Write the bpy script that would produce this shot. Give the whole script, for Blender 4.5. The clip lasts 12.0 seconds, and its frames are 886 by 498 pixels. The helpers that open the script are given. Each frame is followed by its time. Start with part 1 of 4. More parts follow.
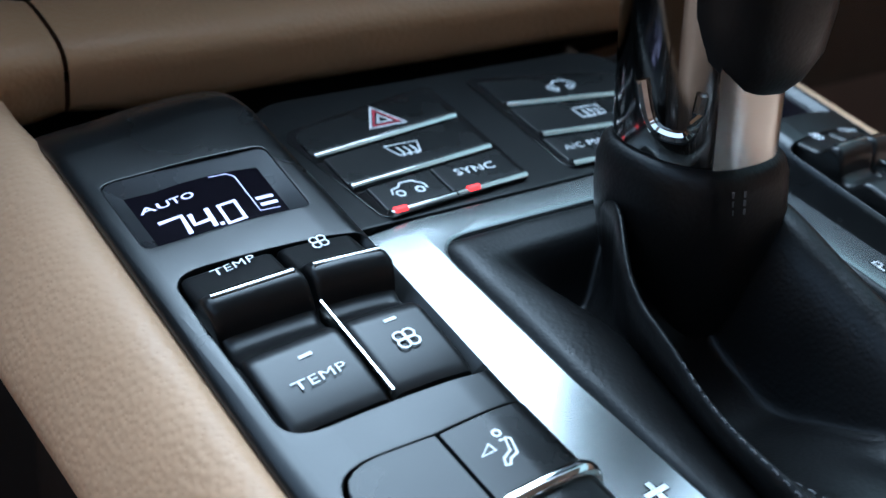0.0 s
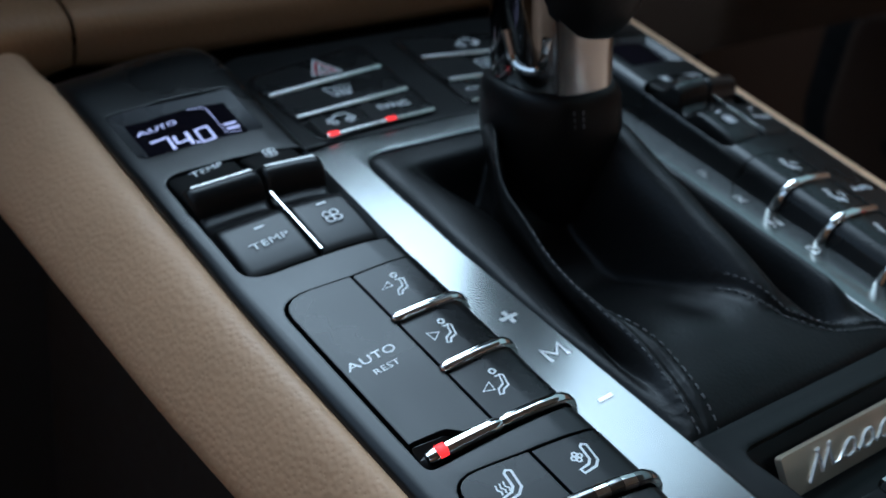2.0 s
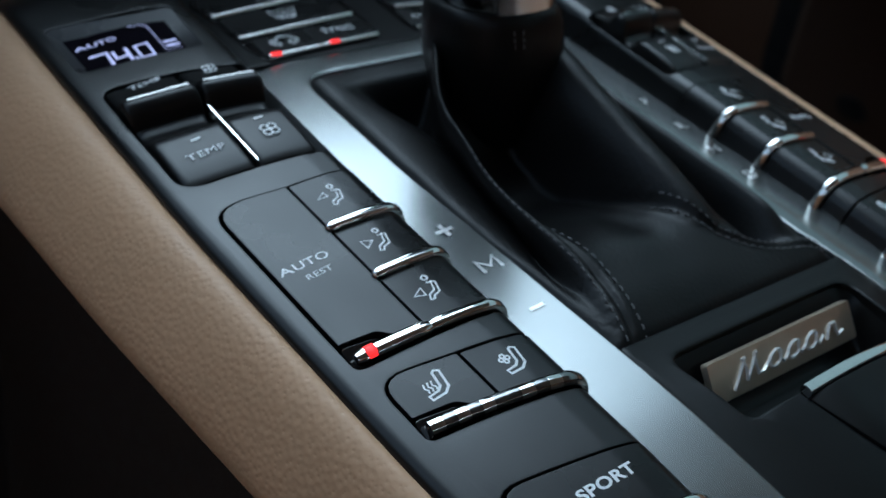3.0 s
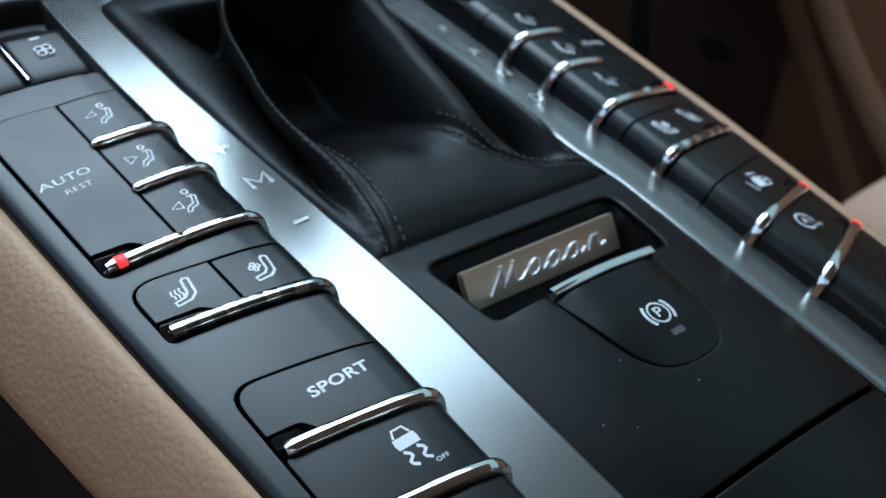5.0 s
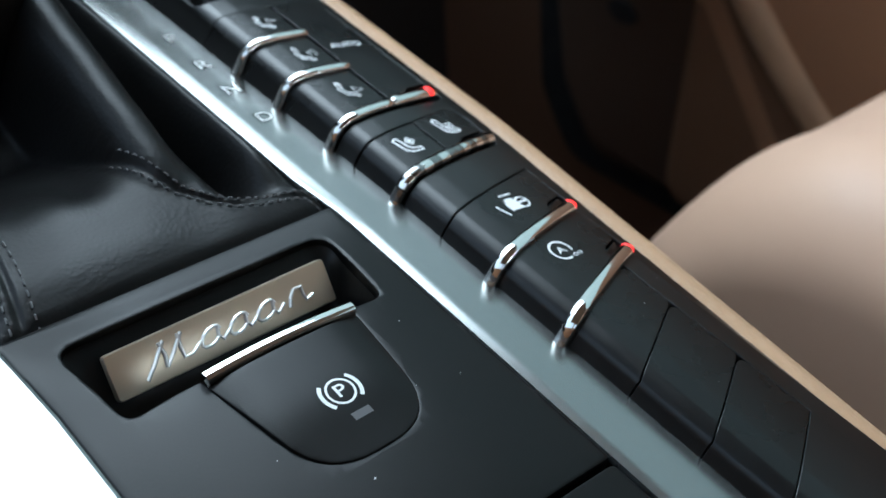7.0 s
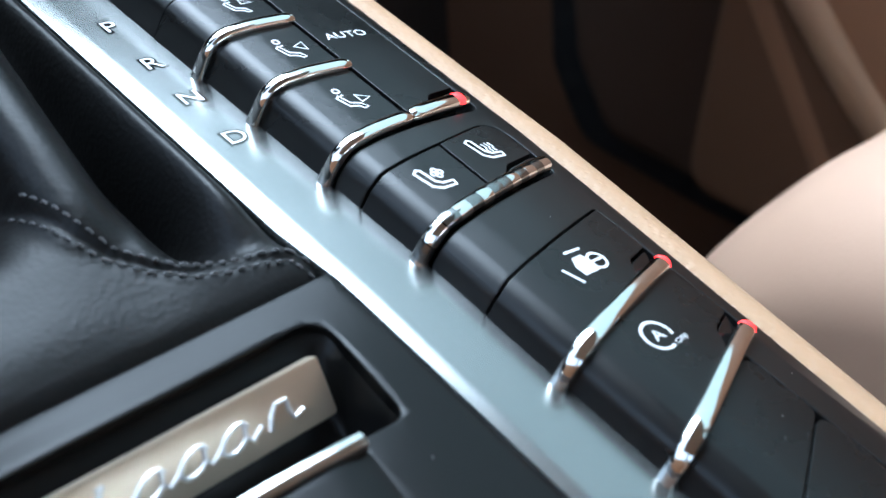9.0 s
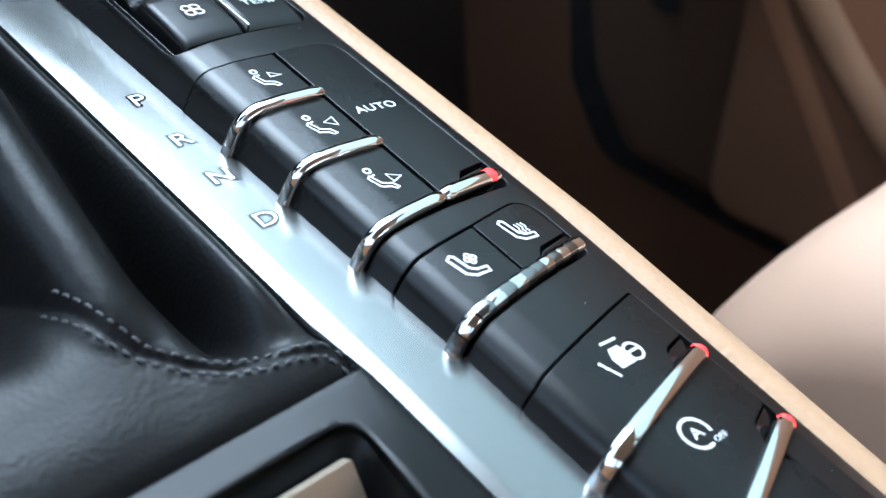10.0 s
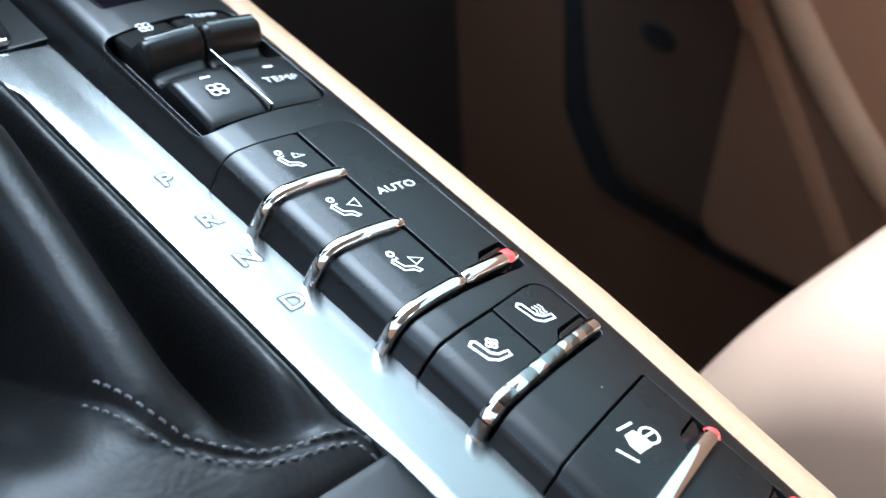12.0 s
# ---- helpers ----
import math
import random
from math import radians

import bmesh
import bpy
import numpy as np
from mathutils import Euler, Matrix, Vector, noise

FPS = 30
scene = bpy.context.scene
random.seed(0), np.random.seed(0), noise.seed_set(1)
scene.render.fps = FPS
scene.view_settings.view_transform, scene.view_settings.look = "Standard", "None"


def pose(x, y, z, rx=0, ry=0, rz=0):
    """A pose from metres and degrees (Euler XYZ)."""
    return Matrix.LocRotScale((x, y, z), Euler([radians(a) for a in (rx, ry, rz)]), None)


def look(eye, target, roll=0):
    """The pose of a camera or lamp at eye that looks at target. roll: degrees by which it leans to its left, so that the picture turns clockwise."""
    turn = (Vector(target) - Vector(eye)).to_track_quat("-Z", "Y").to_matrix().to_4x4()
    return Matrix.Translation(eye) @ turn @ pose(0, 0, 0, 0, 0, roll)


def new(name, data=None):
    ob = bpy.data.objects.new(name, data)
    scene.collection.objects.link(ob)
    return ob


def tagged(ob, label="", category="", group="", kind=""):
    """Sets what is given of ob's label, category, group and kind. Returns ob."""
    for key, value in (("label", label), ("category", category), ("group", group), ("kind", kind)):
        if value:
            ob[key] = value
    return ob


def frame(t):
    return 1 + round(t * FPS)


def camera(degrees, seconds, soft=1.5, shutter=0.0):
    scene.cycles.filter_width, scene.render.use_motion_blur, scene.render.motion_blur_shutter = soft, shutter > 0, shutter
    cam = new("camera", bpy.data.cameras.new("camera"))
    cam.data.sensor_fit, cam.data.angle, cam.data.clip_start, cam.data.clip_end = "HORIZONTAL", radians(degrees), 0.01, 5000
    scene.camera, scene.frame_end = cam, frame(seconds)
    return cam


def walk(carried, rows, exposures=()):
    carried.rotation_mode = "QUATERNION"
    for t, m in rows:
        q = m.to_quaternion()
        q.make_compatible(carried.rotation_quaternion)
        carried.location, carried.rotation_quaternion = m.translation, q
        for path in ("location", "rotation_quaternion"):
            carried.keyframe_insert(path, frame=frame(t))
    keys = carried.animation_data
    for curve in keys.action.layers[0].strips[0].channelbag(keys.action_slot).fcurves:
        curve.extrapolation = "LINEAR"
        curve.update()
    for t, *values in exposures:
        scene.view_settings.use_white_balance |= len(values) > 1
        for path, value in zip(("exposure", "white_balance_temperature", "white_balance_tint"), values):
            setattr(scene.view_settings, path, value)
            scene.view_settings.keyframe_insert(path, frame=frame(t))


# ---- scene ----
import collections

SLOPE = 19.0
CON = pose(0, 0, 0.62, SLOPE, 0, 0)  # the console: x across, y forward, z out of its face
# path-begin
cam = camera(42.82, 12.0)
ROWS = [
    (0, -0.1838, -0.0754, 0.1414, 53.83, -9.44, -34.05),
    (0.5, -0.1949, -0.1001, 0.1519, 53.88, -9.51, -34.23),
    (1, -0.2048, -0.1237, 0.1629, 53.78, -9.60, -35.03),
    (1.5, -0.2154, -0.1408, 0.1701, 53.51, -9.37, -35.18),
    (2, -0.2204, -0.1503, 0.1759, 53.37, -9.23, -35.48),
    (2.5, -0.2232, -0.1568, 0.1711, 52.29, -9.95, -35.88),
    (2.7, -0.2213, -0.1599, 0.1682, 52.20, -10.24, -36.20),
    (4.3, -0.2085, -0.1870, 0.1718, 50.15, -12.45, -37.95),
    (4.5, -0.2043, -0.1911, 0.1721, 50.37, -12.67, -38.75),
    (5, -0.1969, -0.1982, 0.1732, 50.30, -12.66, -40.26),
    (5.5, -0.1836, -0.2027, 0.1785, 49.49, -12.34, -40.55),
    (6, -0.1664, -0.2055, 0.1811, 49.58, -11.62, -41.22),
    (6.5, -0.1405, -0.2125, 0.1754, 49.30, -11.23, -41.59),
    (7, -0.1049, -0.2091, 0.1732, 48.83, -10.01, -42.71),
    (7.2, -0.0933, -0.2062, 0.1662, 49.12, -10.25, -42.76),
    (8.8, -0.0552, -0.1604, 0.1302, 47.83, -9.74, -43.23),
    (9, -0.0552, -0.1519, 0.1324, 47.31, -10.17, -43.16),
    (9.5, -0.0546, -0.1416, 0.1384, 47.45, -10.39, -42.89),
    (10, -0.0504, -0.1385, 0.1423, 47.06, -9.78, -42.61),
    (10.5, -0.0512, -0.1383, 0.1441, 47.31, -9.99, -42.76),
    (11, -0.0501, -0.1388, 0.1436, 47.39, -9.99, -42.66),
    (11.5, -0.0501, -0.1383, 0.1463, 47.10, -10.13, -42.65),
    (12, -0.0553, -0.1294, 0.1565, 47.83, -10.48, -42.96),
]
# path-end
LEVELS = [(0, 1.78, 4580, -4), (1, 1.78, 4580, -4), (1.5, 1.05, 4650, -4), (2, 0.65, 4730, -4), (2.5, 0.4, 4880, -4), (4.5, 0.68, 4830, -5), (5.5, 1.06, 4830, -5), (7, 1.38, 5180, -3), (9, 2.12, 4980, 0), (11, 2.5, 4980, 0), (12, 2.7, 4980, 0)]
walk(cam, [(t, CON @ pose(*r)) for t, *r in ROWS], LEVELS)
cam.data.dof.use_dof, cam.data.dof.focus_distance, cam.data.dof.aperture_fstop = True, 0.235, 18.0

# ---- light: overcast sky through the windows of the cabin ----
world = bpy.data.worlds.new("sky")
scene.world = world
world.use_nodes = True
wn = world.node_tree
sky = wn.nodes.new("ShaderNodeTexSky")
sky.sky_type, sky.sun_disc, sky.sun_elevation, sky.sun_rotation = "NISHITA", False, radians(66), radians(21.0)
sky.air_density, sky.dust_density, sky.ozone_density = 1.0, 2.5, 1.0
wn.nodes["Background"].inputs["Strength"].default_value = 0.15
veil = wn.nodes.new("ShaderNodeHueSaturation")  # thin cloud greys the blue
veil.inputs["Saturation"].default_value = 0.3
wn.links.new(sky.outputs["Color"], veil.inputs["Color"])
wn.links.new(veil.outputs["Color"], wn.nodes["Background"].inputs["Color"])
sun = new("sun", bpy.data.lights.new("sun", "SUN"))
sun.data.energy, sun.data.angle, sun.data.color = 0.9, radians(50), (1.0, 0.98, 0.95)
sun.matrix_world = look((0.55, 1.4, 4.0), (0, 0, 0.6))


# ---- materials ----
def material(name, color, rough=0.5, metal=0.0, var=0.15, var_scale=60.0, bump=0.0, bump_scale=900.0, rough_var=0.1, coat=0.0, kind="noise", spec=0.5, stretch=(1, 1, 1)):
    m = bpy.data.materials.new(name)
    m.use_nodes = True
    nt = m.node_tree
    b = nt.nodes["Principled BSDF"]
    b.inputs["Metallic"].default_value, b.inputs["Coat Weight"].default_value = metal, coat
    b.inputs["Specular IOR Level"].default_value = spec
    co = nt.nodes.new("ShaderNodeTexCoord")
    mp = nt.nodes.new("ShaderNodeMapping")
    mp.inputs["Scale"].default_value = stretch
    nt.links.new(co.outputs["Object"], mp.inputs["Vector"])
    n1 = nt.nodes.new("ShaderNodeTexNoise")
    n1.inputs["Scale"].default_value, n1.inputs["Detail"].default_value = var_scale, 5
    nt.links.new(mp.outputs["Vector"], n1.inputs["Vector"])
    mix = nt.nodes.new("ShaderNodeMix")
    mix.data_type = "RGBA"
    lo, hi = [max(0, c * (1 - var)) for c in color], [min(1, c * (1 + var)) for c in color]
    mix.inputs["A"].default_value, mix.inputs["B"].default_value = (*lo, 1), (*hi, 1)
    nt.links.new(n1.outputs["Fac"], mix.inputs["Factor"])
    nt.links.new(mix.outputs["Result"], b.inputs["Base Color"])
    mr = nt.nodes.new("ShaderNodeMapRange")
    mr.inputs["From Min"].default_value, mr.inputs["From Max"].default_value = 0.3, 0.7
    mr.inputs["To Min"].default_value, mr.inputs["To Max"].default_value = max(0.02, rough - rough_var), min(1, rough + rough_var)
    nt.links.new(n1.outputs["Fac"], mr.inputs["Value"])
    nt.links.new(mr.outputs["Result"], b.inputs["Roughness"])
    if bump:
        if kind == "leather":
            n2 = nt.nodes.new("ShaderNodeTexVoronoi")
            n2.inputs["Scale"].default_value = bump_scale
            n2.feature = "SMOOTH_F1"
            out = n2.outputs["Distance"]
        else:
            n2 = nt.nodes.new("ShaderNodeTexNoise")
            n2.inputs["Scale"].default_value, n2.inputs["Detail"].default_value = bump_scale, 4
            out = n2.outputs["Fac"]
        nt.links.new(mp.outputs["Vector"], n2.inputs["Vector"])
        bp = nt.nodes.new("ShaderNodeBump")
        bp.inputs["Strength"].default_value, bp.inputs["Distance"].default_value = bump, 0.0006
        nt.links.new(out, bp.inputs["Height"])
        nt.links.new(bp.outputs["Normal"], b.inputs["Normal"])
    return m


def glow(name, color, strength):
    m = bpy.data.materials.new(name)
    m.use_nodes = True
    b = m.node_tree.nodes["Principled BSDF"]
    b.inputs["Base Color"].default_value = (*[c * 0.5 for c in color], 1)
    b.inputs["Emission Color"].default_value, b.inputs["Emission Strength"].default_value = (*color, 1), strength
    return m


SOFT = material("soft black plastic", (0.006, 0.006, 0.006), 0.31, spec=0.4, var=0.2, var_scale=25, bump=0.04, bump_scale=2600, rough_var=0.05)
CAP = material("satin black button", (0.0055, 0.0055, 0.0055), 0.29, spec=0.32, var=0.2, var_scale=40, bump=0.03, bump_scale=3200, rough_var=0.05)
SHEEN = material("polished black rocker", (0.009, 0.0088, 0.0088), 0.31, spec=0.3, var=0.2, var_scale=40, bump=0.03, bump_scale=3000, rough_var=0.04)
MATTE = material("matt black plastic", (0.005, 0.005, 0.005), 0.32, spec=0.19, var=0.2, var_scale=25, bump=0.04, bump_scale=2600, rough_var=0.05)
GLOSS = material("gloss black plastic", (0.012, 0.011, 0.011), 0.12, var=0.2, rough_var=0.04)
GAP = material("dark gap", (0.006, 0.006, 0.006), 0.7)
DARKCHROME = material("dark chrome", (0.16, 0.155, 0.15), 0.10, 1.0, var=0.04, var_scale=200, rough_var=0.03)
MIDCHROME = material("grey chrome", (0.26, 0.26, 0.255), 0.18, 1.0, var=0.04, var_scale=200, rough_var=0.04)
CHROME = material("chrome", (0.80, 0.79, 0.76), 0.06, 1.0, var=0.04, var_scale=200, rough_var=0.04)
ALU = material("satin aluminium", (0.27, 0.28, 0.275), 0.23, 0.85, var=0.03, var_scale=50, rough_var=0.015)
STEEL = material("satin steel", (0.62, 0.60, 0.56), 0.24, 1.0, var=0.05, var_scale=60, bump=0.015, bump_scale=900, rough_var=0.03)
PLATE = material("satin badge metal", (0.68, 0.58, 0.44), 0.30, 0.75, var=0.02, var_scale=80, bump=0.01, bump_scale=900, rough_var=0.015)
SILVER = material("bright silver", (0.92, 0.92, 0.90), 0.25, 0.35, var=0.04)
TAN = material("tan leather", (0.48, 0.305, 0.178), 0.5, spec=0.3, var=0.12, var_scale=30, bump=0.35, bump_scale=700, kind="leather")
COGNAC = material("cognac dash leather", (0.36, 0.21, 0.105), 0.5, spec=0.3, var=0.12, var_scale=30, bump=0.3, bump_scale=700, kind="leather")
SEAT = material("seat leather", (0.57, 0.375, 0.262), 0.55, spec=0.3, var=0.08, var_scale=20, bump=0.1, bump_scale=900, kind="leather")
HIDE = material("black leather", (0.0062, 0.006, 0.006), 0.41, spec=0.24, var=0.25, var_scale=40, bump=0.12, bump_scale=1000, kind="leather", rough_var=0.06)
THREAD = material("grey thread", (0.115, 0.115, 0.117), 0.7)
PRINT = material("white print", (0.82, 0.83, 0.84), 0.5, var=0.05)
PRINTDIM = material("grey print", (0.09, 0.09, 0.095), 0.5)
RED = glow("red lamp", (1.0, 0.02, 0.018), 1.0)
REDPRINT = material("red print", (0.55, 0.02, 0.05), 0.4)
LCD = material("display glass", (0.006, 0.005, 0.008), 0.12, rough_var=0.03, spec=0.08)
GLASSY = material("glossy dark bezel", (0.02, 0.02, 0.022), 0.28, spec=0.3, rough_var=0.04)
LCDTEXT = glow("display segments", (0.70, 0.62, 0.90), 0.5)
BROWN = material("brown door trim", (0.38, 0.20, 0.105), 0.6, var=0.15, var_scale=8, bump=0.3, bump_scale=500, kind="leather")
# the door brown again, darkened three ways for the shade low on the door
SHADEBROWN = material("door trim brown in deep shade", (0.062, 0.033, 0.019), 0.7, var=0.15, var_scale=8, bump=0.3, bump_scale=500, kind="leather")
LOWSHADEBROWN = material("reddish door trim brown in shade", (0.10, 0.045, 0.021), 0.7, var=0.15, var_scale=8, bump=0.3, bump_scale=500, kind="leather")
HALFSHADEBROWN = material("door trim brown in half shade", (0.20, 0.102, 0.054), 0.65, var=0.15, var_scale=8, bump=0.3, bump_scale=500, kind="leather")
CARPET = material("dark brown carpet", (0.022, 0.015, 0.011), 0.95, var=0.4, var_scale=200, bump=0.8, bump_scale=900)
REFLECTED_GREEN = material("pale green for reflections", (0.45, 0.52, 0.46), 0.8, var=0.6, var_scale=4, bump=0.6, bump_scale=12)
LINER = material("light headliner", (0.48, 0.43, 0.37), 0.9, var=0.06, var_scale=10)
DUST = material("dust", (0.6, 0.6, 0.6), 0.9)

# ---- mesh helpers, in millimetres on the console ----
OFF = {}


def thing(name, at, label, category, group="", kind=""):
    ob = new(name)
    ob.empty_display_size = 0.01
    OFF[ob] = Vector(at)
    ob.matrix_world = CON @ Matrix.Translation(Vector(at) * 0.001)
    return tagged(ob, label, category, group, kind)


def part(name, bm, mat, parent, label="", angle=35.0, flip=False):
    off = OFF[parent]
    for v in bm.verts:
        v.co = (v.co - off) * 0.001
    if flip:
        bmesh.ops.reverse_faces(bm, faces=bm.faces[:])
    me = bpy.data.meshes.new(name)
    bm.to_mesh(me)
    bm.free()
    me.polygons.foreach_set("use_smooth", [True] * len(me.polygons))
    me.set_sharp_from_angle(angle=radians(angle))
    me.materials.append(mat)
    ob = new(name, me)
    ob.parent = parent
    OFF[ob] = off
    even = ob.modifiers.new("even", "WEIGHTED_NORMAL")
    even.keep_sharp, even.weight = True, 50
    if label:
        ob["label"] = label
    return ob


def rounded(points, radii, seg=5):
    """A polygon with rounded corners."""
    out, n = [], len(points)
    if not hasattr(radii, "__len__"):
        radii = [radii] * n
    for i, p in enumerate(points):
        p, a, b = Vector(p), Vector(points[i - 1]), Vector(points[(i + 1) % n])
        r = radii[i]
        if r <= 0:
            out.append(p)
            continue
        da, db = (a - p).normalized(), (b - p).normalized()
        half = da.angle(db) / 2
        d = min(r / math.tan(half), (a - p).length * 0.49, (b - p).length * 0.49)
        p0, p1 = p + da * d, p + db * d
        for k in range(seg + 1):
            s = k / seg
            out.append((p0 * (1 - s) + p * s) * (1 - s) + (p * (1 - s) + p1 * s) * s)
    return out


def flat(z):
    return lambda u, v, h: Vector((u, v, z + h))


BEND, TILT, FALL, EAVE = 5.5, radians(9.6), radians(5.0), radians(14.2)


def splay(v):
    """The driver's bank runs slightly outward towards the front."""
    return 0.04 * (min(max(v, -75), 35) + 20)


def flare(v, side):
    """The outer rims draw together towards the rear."""
    return (1.6 + 0.02 * (v + 20) - 0.04 * max(0, -57 - v)) if side < 0 else -0.06 * max(0, -45 - v)


def bank(side):
    """The cross-section of a button bank: inner wall, round shoulder, flat top, outward fall."""
    def put(u, v, h):
        if u < 68:
            s = 68 - u
            a = min(s / BEND, 1.2)
            x, z = 68 - BEND * math.sin(a), -BEND * (1 - math.cos(a))
            rest = s - BEND * a
            x, z = x - rest * math.cos(a), z - rest * math.sin(a)
            nx, nz = -math.sin(a), math.cos(a)
        elif u > 72:
            d = min(u, 105.5) - 72
            e = max(0, d - 2)
            a = FALL * d / 2 if d < 2 else FALL + (EAVE - FALL) * e / 31.5
            x, z = 72 + d * math.cos(TILT), -(FALL * (e + min(d, 2) ** 2 / 4) + (EAVE - FALL) * e * e / 63)
            if u > 105.5:
                b = EAVE + (u - 105.5) / 4
                x += 4 * (math.sin(b) - math.sin(EAVE))
                z -= 4 * (math.cos(EAVE) - math.cos(b))
                a = b
            nx, nz = math.sin(a), math.cos(a)
        else:
            x, z, nx, nz = u, 0, 0, 1
        rim = min(1, max(0, (u - 98) / 10))
        if side < 0:
            x += splay(v) + rim * flare(v, side)
        else:
            x += rim * flare(v, side)
            v = v if v < 10.5 else 10.5 + (v - 10.5) * 0.9
        return Vector((side * (x + nx * h), v, z + nz * h))
    return put


CUTS = (57.5, 61.4, 62.4, 63.4, 64.3, 65.2, 66.1, 67.0, 68, 72, 72.7, 73.4, 74, 80, 86, 92, 98, 102, 105.5, 106.5, 107.5, 108.5)


def plate(outline, put, top=0.0, bottom=-1.6, bevel=0.35, cuts=(), bm=None, ycuts=()):
    """A slab with a soft upper rim whose outline is laid on the surface put()."""
    own = bmesh.new()
    lo = [own.verts.new((p[0], p[1], bottom)) for p in outline]
    hi = [own.verts.new((p[0], p[1], top)) for p in outline]
    face = own.faces.new(hi)
    n = len(lo)
    for i in range(n):
        own.faces.new((lo[i], lo[(i + 1) % n], hi[(i + 1) % n], hi[i]))
    bmesh.ops.recalc_face_normals(own, faces=own.faces[:])
    if face.normal.z < 0:
        bmesh.ops.reverse_faces(own, faces=own.faces[:])
    if bevel:
        bmesh.ops.bevel(own, geom=list(face.edges), offset=bevel, segments=2, profile=0.5, affect="EDGES", clamp_overlap=True)
    for c in cuts:
        bmesh.ops.bisect_plane(own, geom=own.verts[:] + own.edges[:] + own.faces[:], plane_co=(c, 0, 0), plane_no=(1, 0, 0))
    for c in ycuts:
        bmesh.ops.bisect_plane(own, geom=own.verts[:] + own.edges[:] + own.faces[:], plane_co=(0, c, 0), plane_no=(0, 1, 0))
    probe = put(80, 0, 0), put(81, 0, 0)
    mirrored = probe[1].x < probe[0].x
    for v in own.verts:
        v.co = put(*v.co)
    if mirrored:
        bmesh.ops.reverse_faces(own, faces=own.faces[:])
    return merge(own, bm)


def sheet(outline, holes, put, bottom=-5.0, soft=0.3, cuts=(), ycuts=()):
    """One moulded panel with openings: a thick skin laid on the surface put(), its rims rounded over."""
    own = bmesh.new()
    for loop in [outline] + list(holes):
        vs = [own.verts.new((p[0], p[1], 0)) for p in loop]
        for i in range(len(vs)):
            own.edges.new((vs[i - 1], vs[i]))
    bmesh.ops.triangle_fill(own, use_beauty=True, use_dissolve=False, edges=own.edges[:], normal=(0, 0, 1))
    for k, lines in enumerate((cuts, ycuts)):
        for c in lines:
            at, no = ((c, 0, 0), (1, 0, 0)) if k == 0 else ((0, c, 0), (0, 1, 0))
            bmesh.ops.bisect_plane(own, geom=own.verts[:] + own.edges[:] + own.faces[:], plane_co=at, plane_no=no)
    for f in own.faces:
        if f.normal.z < 0:
            f.normal_flip()
    rim = [e for e in own.edges if len(e.link_faces) == 1]
    out = collections.defaultdict(Vector)
    for e in rim:
        d = e.verts[1].co - e.verts[0].co
        q = Vector((d.y, -d.x, 0)).normalized()
        if q.dot(e.link_faces[0].calc_center_median() - e.verts[0].co) > 0:
            q = -q
        for v in e.verts:
            out[v] += q
    low = {}
    for v, q in out.items():
        q = q.normalized()
        low[v] = [v] + [own.verts.new(v.co + q * (soft * c) + Vector((0, 0, h))) for c, h in ((0.7, -0.3 * soft), (1.0, -soft), (1.0, bottom))]
        # the flat stops short of the rim
    for e in rim:
        f = e.link_faces[0]
        for lp in f.loops:
            if lp.edge == e:
                a, b = lp.vert, lp.link_loop_next.vert
        for k in range(3):
            own.faces.new((low[b][k], low[a][k], low[a][k + 1], low[b][k + 1]))
    mirrored = put(81, 0, 0).x < put(80, 0, 0).x
    for v in own.verts:
        v.co = put(*v.co)
    if mirrored:
        bmesh.ops.reverse_faces(own, faces=own.faces[:])
    return own


def merge(own, bm):
    if bm is None:
        return own
    me = bpy.data.meshes.new("tmp")
    own.to_mesh(me)
    own.free()
    bm.from_mesh(me)
    bpy.data.meshes.remove(me)
    return bm


def sweep(path, ry, rz, bm=None, up=None, n=10, ends=True, square=1.0):
    """A round or squarish bar along a path of points; up gives its upper side at each point."""
    bm = bm or bmesh.new()
    rings = []
    path = [Vector(p) for p in path]
    for i, p in enumerate(path):
        t = (path[min(i + 1, len(path) - 1)] - path[max(i - 1, 0)]).normalized()
        w = Vector(up[i] if up else (0, 0, 1))
        s = t.cross(w).normalized()
        w = s.cross(t)
        a_r = ry[i] if hasattr(ry, "__len__") else ry
        b_r = rz[i] if hasattr(rz, "__len__") else rz
        ring = []
        for k in range(n):
            a = 2 * math.pi * (k + 0.5) / n
            c, d = math.cos(a), math.sin(a)
            c, d = math.copysign(abs(c) ** square, c), math.copysign(abs(d) ** square, d)
            ring.append(bm.verts.new(p + s * (a_r * c) + w * (b_r * d)))
        rings.append(ring)
    for a, b in zip(rings, rings[1:]):
        for k in range(n):
            bm.faces.new((a[k], a[(k + 1) % n], b[(k + 1) % n], b[k]))
    if ends:
        bm.faces.new(rings[0][::-1])
        bm.faces.new(rings[-1])
    bmesh.ops.recalc_face_normals(bm, faces=bm.faces[:])
    return bm


